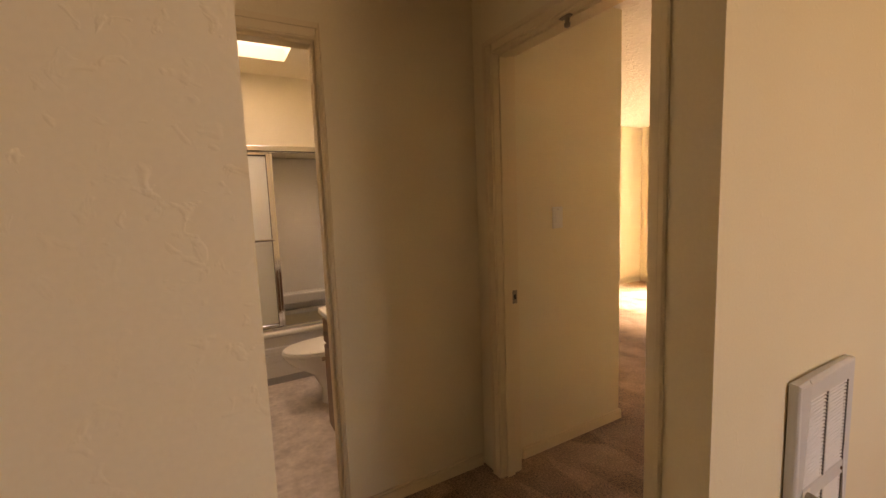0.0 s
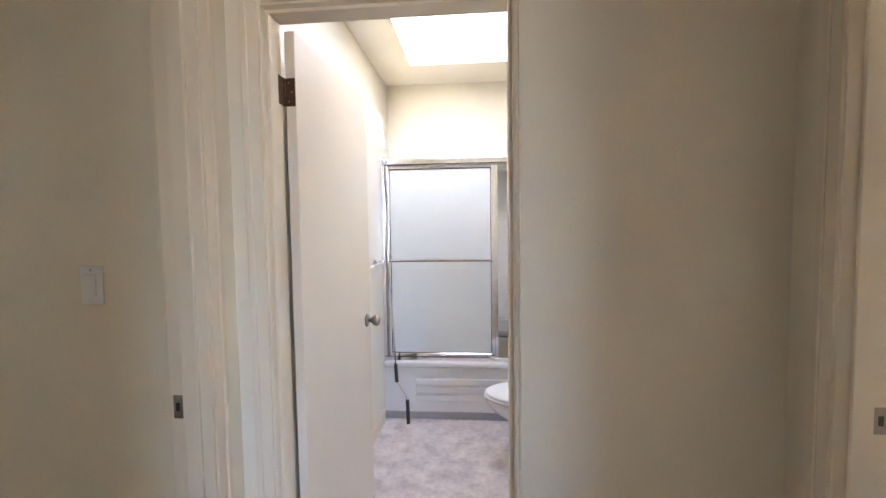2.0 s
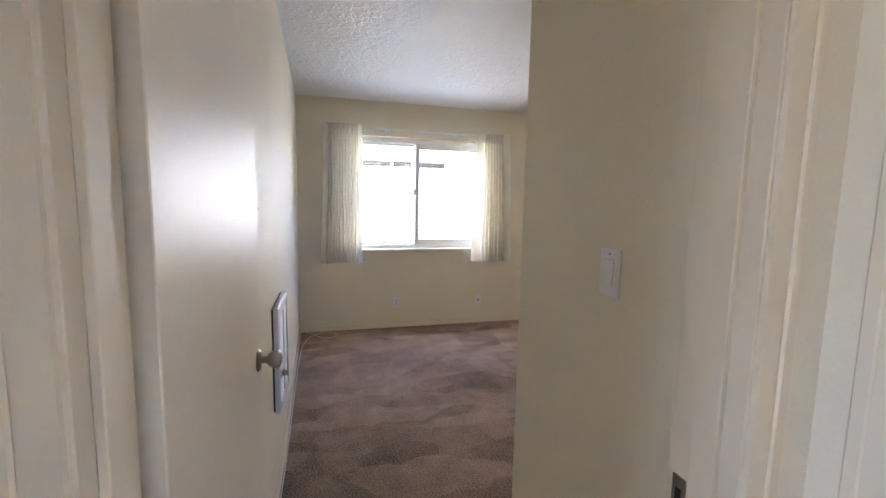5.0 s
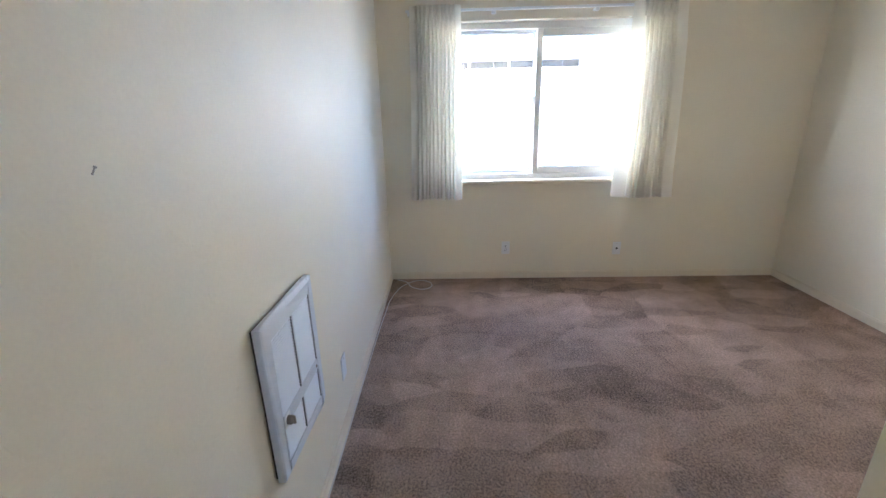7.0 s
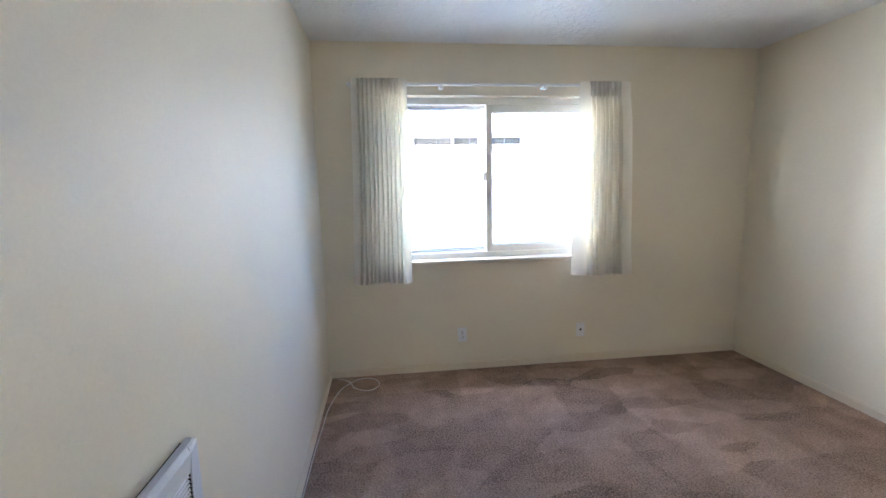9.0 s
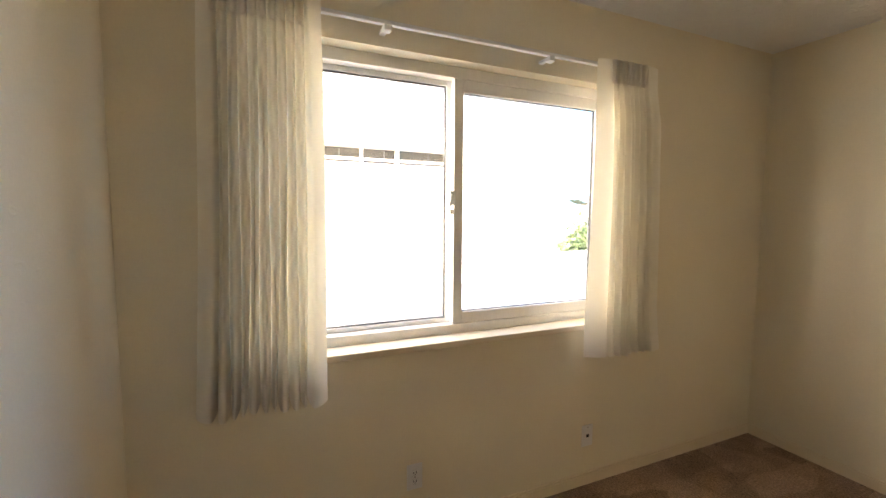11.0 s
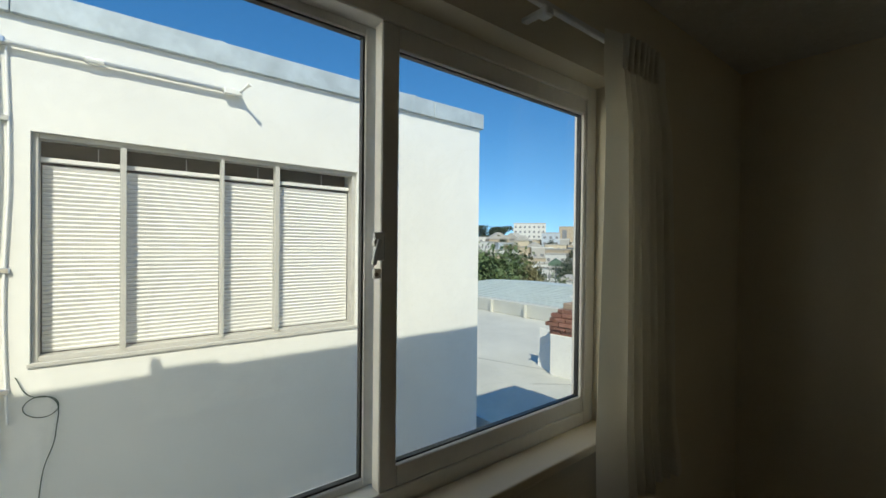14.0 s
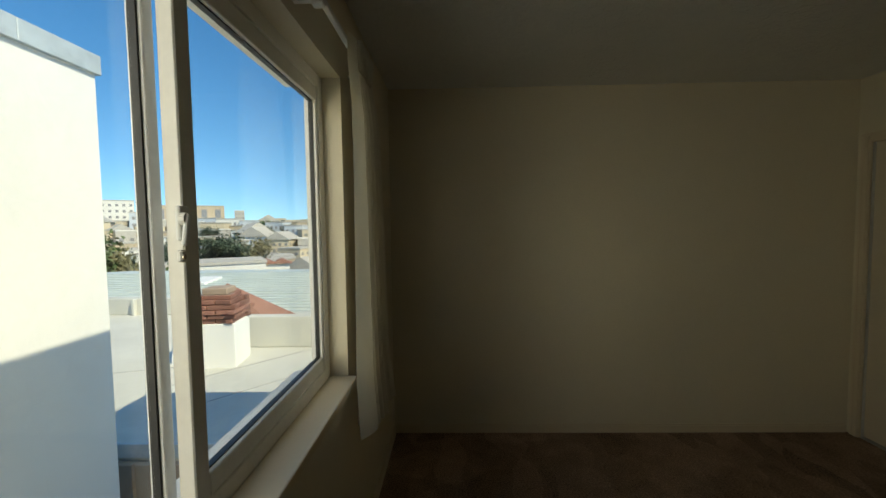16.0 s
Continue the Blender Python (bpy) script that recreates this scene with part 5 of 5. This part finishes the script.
for j in range(20):
    yy = RA.y + 0.25 + j * 0.42
    zz = RA.z + (yy - RA.y) * slope
    part("rib", boxbm((RA.x + (yy - RA.y) * 0.36, yy - 0.03, zz - 0.01), (RB.x, yy + 0.03, zz + 0.05)), RIBROOF, mr)
bm = boxbm((-0.5, -0.75, 0.0), (0.5, 0.75, 0.12), 0.02, 1)
bmesh.ops.transform(bm, matrix=Matrix.Translation((-4.0, 0.6, RA.z + 6.2 * slope)) @ Matrix.Rotation(math.atan(slope), 4, "X"), verts=bm.verts)
part("roof_skylight", bm, VINYL, mr, "small white roof skylight")
tr_ = base("terracotta_roof", "red tiled hip roof end behind the chimney", "roof", (-8.7, 9.5, RZ))
bm = bmesh.new()
v = [bm.verts.new(p) for p in ((-0.35, -0.6, 0.0), (1.26, -0.6, 0.0), (1.26, 0.6, 0.0), (-0.35, 0.6, 0.0), (0.0, 0.0, 0.82))]
for q in ((0, 1, 4), (1, 2, 4), (2, 3, 4), (3, 0, 4), (3, 2, 1, 0)):
    bm.faces.new([v[k] for k in q])
part("tiles", bm, TERRA, tr_)

# ---- ground, hillside, town ----
def hill(x, y):
    """Height of the land by its distance."""
    d = math.hypot(x + 4, y - 1)
    k = max(0.0, min(1.0, (d - 45) / 190.0))
    k = k * k * (3 - 2 * k)
    side = 0.6 + 0.4 * math.cos(math.atan2(-(x + 4), y - 1) - 0.8)
    return -9.2 + k * 10.3 * side + 0.8 * noise.noise(Vector((x * 0.02, y * 0.02, 0))) * k


bm = bmesh.new()
radii = [0, 10, 25, 45, 60, 80, 105, 135, 170, 210, 260, 340, 500, 900, 1800]
NA = 72
rings = []
for r in radii:
    rings.append([bm.verts.new((-4 + r * math.cos(2 * math.pi * i / NA), 1 + r * math.sin(2 * math.pi * i / NA), hill(-4 + r * math.cos(2 * math.pi * i / NA), 1 + r * math.sin(2 * math.pi * i / NA)))) for i in range(NA)] if r else [bm.verts.new((-4, 1, -9.2))])
for i in range(NA):
    bm.faces.new((rings[0][0], rings[1][i], rings[1][(i + 1) % NA]))
for a, b in zip(rings[1:], rings[2:]):
    for i in range(NA):
        bm.faces.new((a[i], b[i], b[(i + 1) % NA], a[(i + 1) % NA]))
structure("ground", bm, GROUND, "pale built-up hillside of the town", "ground")


def bearing(deg, d):
    """A place d metres off the window, deg to the left of north."""
    a = radians(deg)
    return -4.0 - d * math.sin(a), 1.0 + d * math.cos(a)


def far_house(deg, d, w, dep, h, mat, label, rows=3, cols=4, turn=None, roof="flat", z=None, name="far_house", wh=0.5):
    """A town building with real window panes in frames on the sides that face the flat."""
    x, y = bearing(deg, d)
    z0 = hill(x, y) - 1.0 if z is None else z
    e = base(name, label, "building", (x, y, z0), (deg if turn is None else turn), group="town buildings on the hillside")
    part("wall", boxbm((-w / 2, -dep / 2, 0), (w / 2, dep / 2, h)), mat, e)
    if roof == "flat":
        bm = bmesh.new()
        add_box(bm, (-w / 2 - 0.15, -dep / 2 - 0.15, h), (w / 2 + 0.15, dep / 2 + 0.15, h + 0.35))
        part("roof", bm, FACADES[2] if mat is not FACADES[2] else FACADES[0], e)
    else:
        bm = bmesh.new()
        o = 0.35
        v = [bm.verts.new(p) for p in ((-w / 2 - o, -dep / 2 - o, h), (w / 2 + o, -dep / 2 - o, h), (w / 2 + o, dep / 2 + o, h), (-w / 2 - o, dep / 2 + o, h), (-w * 0.0, -dep / 2 - o, h + w * 0.34), (0, dep / 2 + o, h + w * 0.34))]
        for q in ((0, 1, 4), (2, 3, 5), (1, 2, 5, 4), (3, 0, 4, 5), (3, 2, 1, 0)):
            bm.faces.new([v[k] for k in q])
        part("roof", bm, roof, e)
    sx, sz = w / cols, h / (rows + 0.4)
    for side in (0, 1):
        ww = w if side == 0 else dep
        cc = cols if side == 0 else max(1, round(cols * dep / w))
        for r in range(rows):
            for c in range(cc):
                u = -ww / 2 + (c + 0.5) * ww / cc
                zz = (r + 0.45) * sz
                hw, hh = ww / cc * 0.21, sz * wh * 0.42
                bm = bmesh.new()
                if side == 0:
                    add_box(bm, (u - hw, -dep / 2 - 0.06, zz), (u + hw, -dep / 2 + 0.02, zz + 2 * hh))
                else:
                    add_box(bm, (w / 2 - 0.02, u - hw, zz), (w / 2 + 0.06, u + hw, zz + 2 * hh))
                part("window", bm, FARGLASS, e)
    return e


rt = random.Random(11)
# landmark blocks on the ridge
far_house(40.0, 235, 17, 14, 16.5, FACADES[0], "tall white apartment block on the ridge", 6, 7, name="apartment_block", z=-2.5)
far_house(42.6, 212, 15, 12, 8.5, FACADES[1], "cream apartment building with rows of windows", 4, 7, name="apartment_block", z=-1.8)
far_house(46.5, 215, 18, 12, 7.5, FACADES[0], "white apartment building on the hillside", 3, 7, name="apartment_block", z=-1.5)
far_house(32.6, 225, 27, 16, 8.6, FACADES[3], "tan institutional building with tall dark window bays", 1, 5, name="institutional_building", wh=0.85, z=3.0)
far_house(37.2, 200, 8, 9, 9.0, FACADES[4], "pale blue-white house block on the hillside", 3, 3, name="apartment_block", z=-1.2)
far_house(27.4, 420, 8, 9, 27, FACADES[2], "distant grey tower above the town", 7, 3, name="distant_tower", z=-10)
far_house(23.5, 430, 22, 9, 18, FACADES[1], "distant flat-topped block above the town", 3, 6, name="apartment_block", z=-8)
far_house(20.0, 400, 30, 9, 17, FACADES[2], "distant long low block above the town", 3, 8, name="apartment_block", z=-9)
GREEN = node_mat("green_shingle", (0.12, 0.19, 0.13), 0.8, vary=0.2, scale=2)
far_house(33.2, 120, 6.0, 8, 3.2, FACADES[0], "small gabled house with a green roof", 1, 2, roof=GREEN, name="gabled_house", z=-7.2)
far_house(36.4, 118, 7.0, 8, 3.0, FACADES[1], "small gabled house with a green roof", 1, 2, roof=GREEN, name="gabled_house", z=-7.0)
for dg in (22.7, 24.6):
    far_house(dg, 62, 2.0, 2.0, 5.2, FACADES[0], "white house front with a red pointed roof", 1, 2, roof=TERRA, name="gabled_house", z=-8.6)
far_house(30.0, 62, 11, 8, 5.4, FACADES[0], "long low white building with a flat roof", 1, 6, name="far_house", z=-8.4)
# the rest of the slope
SP = {0: "white", 1: "cream", 2: "grey", 3: "tan", 4: "pale blue"}
for ring, (d, n0, wmin, wmax, hmin, hmax) in enumerate(((82, 9, 5, 8, 3.0, 4.6), (104, 12, 5, 8, 3.4, 5.0), (126, 14, 5, 9, 3.6, 5.4), (150, 16, 5, 10, 4, 6.0), (176, 17, 6, 10, 4, 6.5), (205, 18, 6, 12, 4, 6.5), (250, 16, 7, 13, 4, 6))):
    for k in range(n0):
        dg = 12 + (k + rt.uniform(0.2, 0.8)) * 40.0 / n0
        mi = rt.choice((0, 0, 1, 1, 2, 3, 4))
        far_house(dg, d + rt.uniform(-9, 9), rt.uniform(wmin, wmax), rt.uniform(6, 9), rt.uniform(hmin, hmax), FACADES[mi], SP[mi] + " stucco town house on the hillside", rt.choice((1, 2, 2)), rt.choice((3, 4, 5)), turn=dg + rt.uniform(-35, 25), roof=rt.choice(("flat", "flat", "flat", FACADES[2])))


def tree(deg, d, height, spread, leaf, label, seed, shape="round", z=None):
    """Tapered trunk, limbs, and a crown of many small leaf clumps."""
    r_ = random.Random(seed)
    x, y = bearing(deg, d)
    e = base("tree", label, "tree", (x, y, hill(x, y) - 0.3 if z is None else z), group="trees among the houses")
    bm = bmesh.new()
    add_cyl(bm, (0, 0, 0), (0.1, 0, height * 0.6), height * 0.035, height * 0.018, 8)
    tips = []
    for i in range(9):
        a = r_.uniform(0, 6.28)
        h0 = height * r_.uniform(0.3, 0.6)
        tip = Vector((math.cos(a) * spread * r_.uniform(0.4, 0.85), math.sin(a) * spread * r_.uniform(0.4, 0.85), h0 + height * r_.uniform(0.12, 0.35)))
        add_cyl(bm, (0.05, 0, h0), tip, height * 0.014, height * 0.004, 5)
        tips.append(tip)
    part("trunk", bm, BARK, e)
    verts, faces = [], []
    for i in range(2600):
        if shape == "round":
            c = r_.choice(tips)
            p = c + Vector((r_.gauss(0, spread * 0.26), r_.gauss(0, spread * 0.26), r_.gauss(0, height * 0.10)))
        elif shape == "flat":
            c = r_.choice(tips)
            p = Vector((c.x + r_.gauss(0, spread * 0.22), c.y + r_.gauss(0, spread * 0.22), c.z + r_.gauss(0, height * 0.035)))
        else:
            k = r_.random()
            a = r_.uniform(0, 6.28)
            rr = spread * (1 - k) ** 0.8 * math.sqrt(r_.random())
            p = Vector((math.cos(a) * rr, math.sin(a) * rr, height * (0.12 + 0.88 * k)))
        s = height * r_.uniform(0.012, 0.030)
        q = Euler((r_.uniform(-1.2, 1.2), r_.uniform(-1.2, 1.2), r_.uniform(0, 6.28))).to_matrix()
        k0 = len(verts)
        for u, w in ((-1, -0.6), (1, -0.5), (0.8, 0.7), (-0.7, 0.6)):
            verts.append(p + q @ Vector((u * s, w * s, 0.25 * s * u * w)))
        faces.append((k0, k0 + 1, k0 + 2, k0 + 3))
    me = bpy.data.meshes.new("crown")
    me.from_pydata(verts, [], faces)
    me.materials.append(leaf)
    cr = new("crown", me)
    cr.parent = e
    return e


GT, DT, OT = "broad green tree among the houses", "dark spreading cypress on the hillside", "olive brown tree beside the houses"
tree(45.5, 44, 8.0, 3.0, LEAF_A, GT, 1, z=-8)
tree(43.2, 46, 8.6, 2.6, LEAF_A, GT, 2, z=-8)
tree(41.2, 48, 7.6, 2.2, LEAF_C, OT, 3, z=-8)
tree(47.0, 46, 8.6, 3.2, LEAF_A, GT, 14, z=-8)
tree(39.4, 55, 6.4, 2.2, LEAF_B, "dark round tree among the houses", 4, z=-8)
tree(36.6, 52, 6.0, 2.2, LEAF_A, "small bright green tree among houses", 5, z=-8)
tree(43.4, 228, 15, 7, LEAF_B, DT, 6, "flat", z=0)
tree(45.4, 222, 12, 7, LEAF_B, DT, 7, "flat", z=0)
tree(47.5, 226, 13, 8, LEAF_B, DT, 8, "flat", z=0)
tree(30.2, 75, 8.2, 4.0, LEAF_B, DT, 9, "flat", z=-7.5)
tree(28.6, 78, 7.6, 3.6, LEAF_B, DT, 10, "round", z=-7.5)
tree(25.8, 78, 6.8, 2.2, LEAF_C, OT, 11, z=-7.5)
for k in range(22):
    tree(12 + rt.uniform(0, 40), rt.uniform(85, 215), rt.uniform(4, 6.5), rt.uniform(2, 3.2), rt.choice((LEAF_A, LEAF_B, LEAF_B, LEAF_C)), "small dark green tree between town houses", 20 + k)
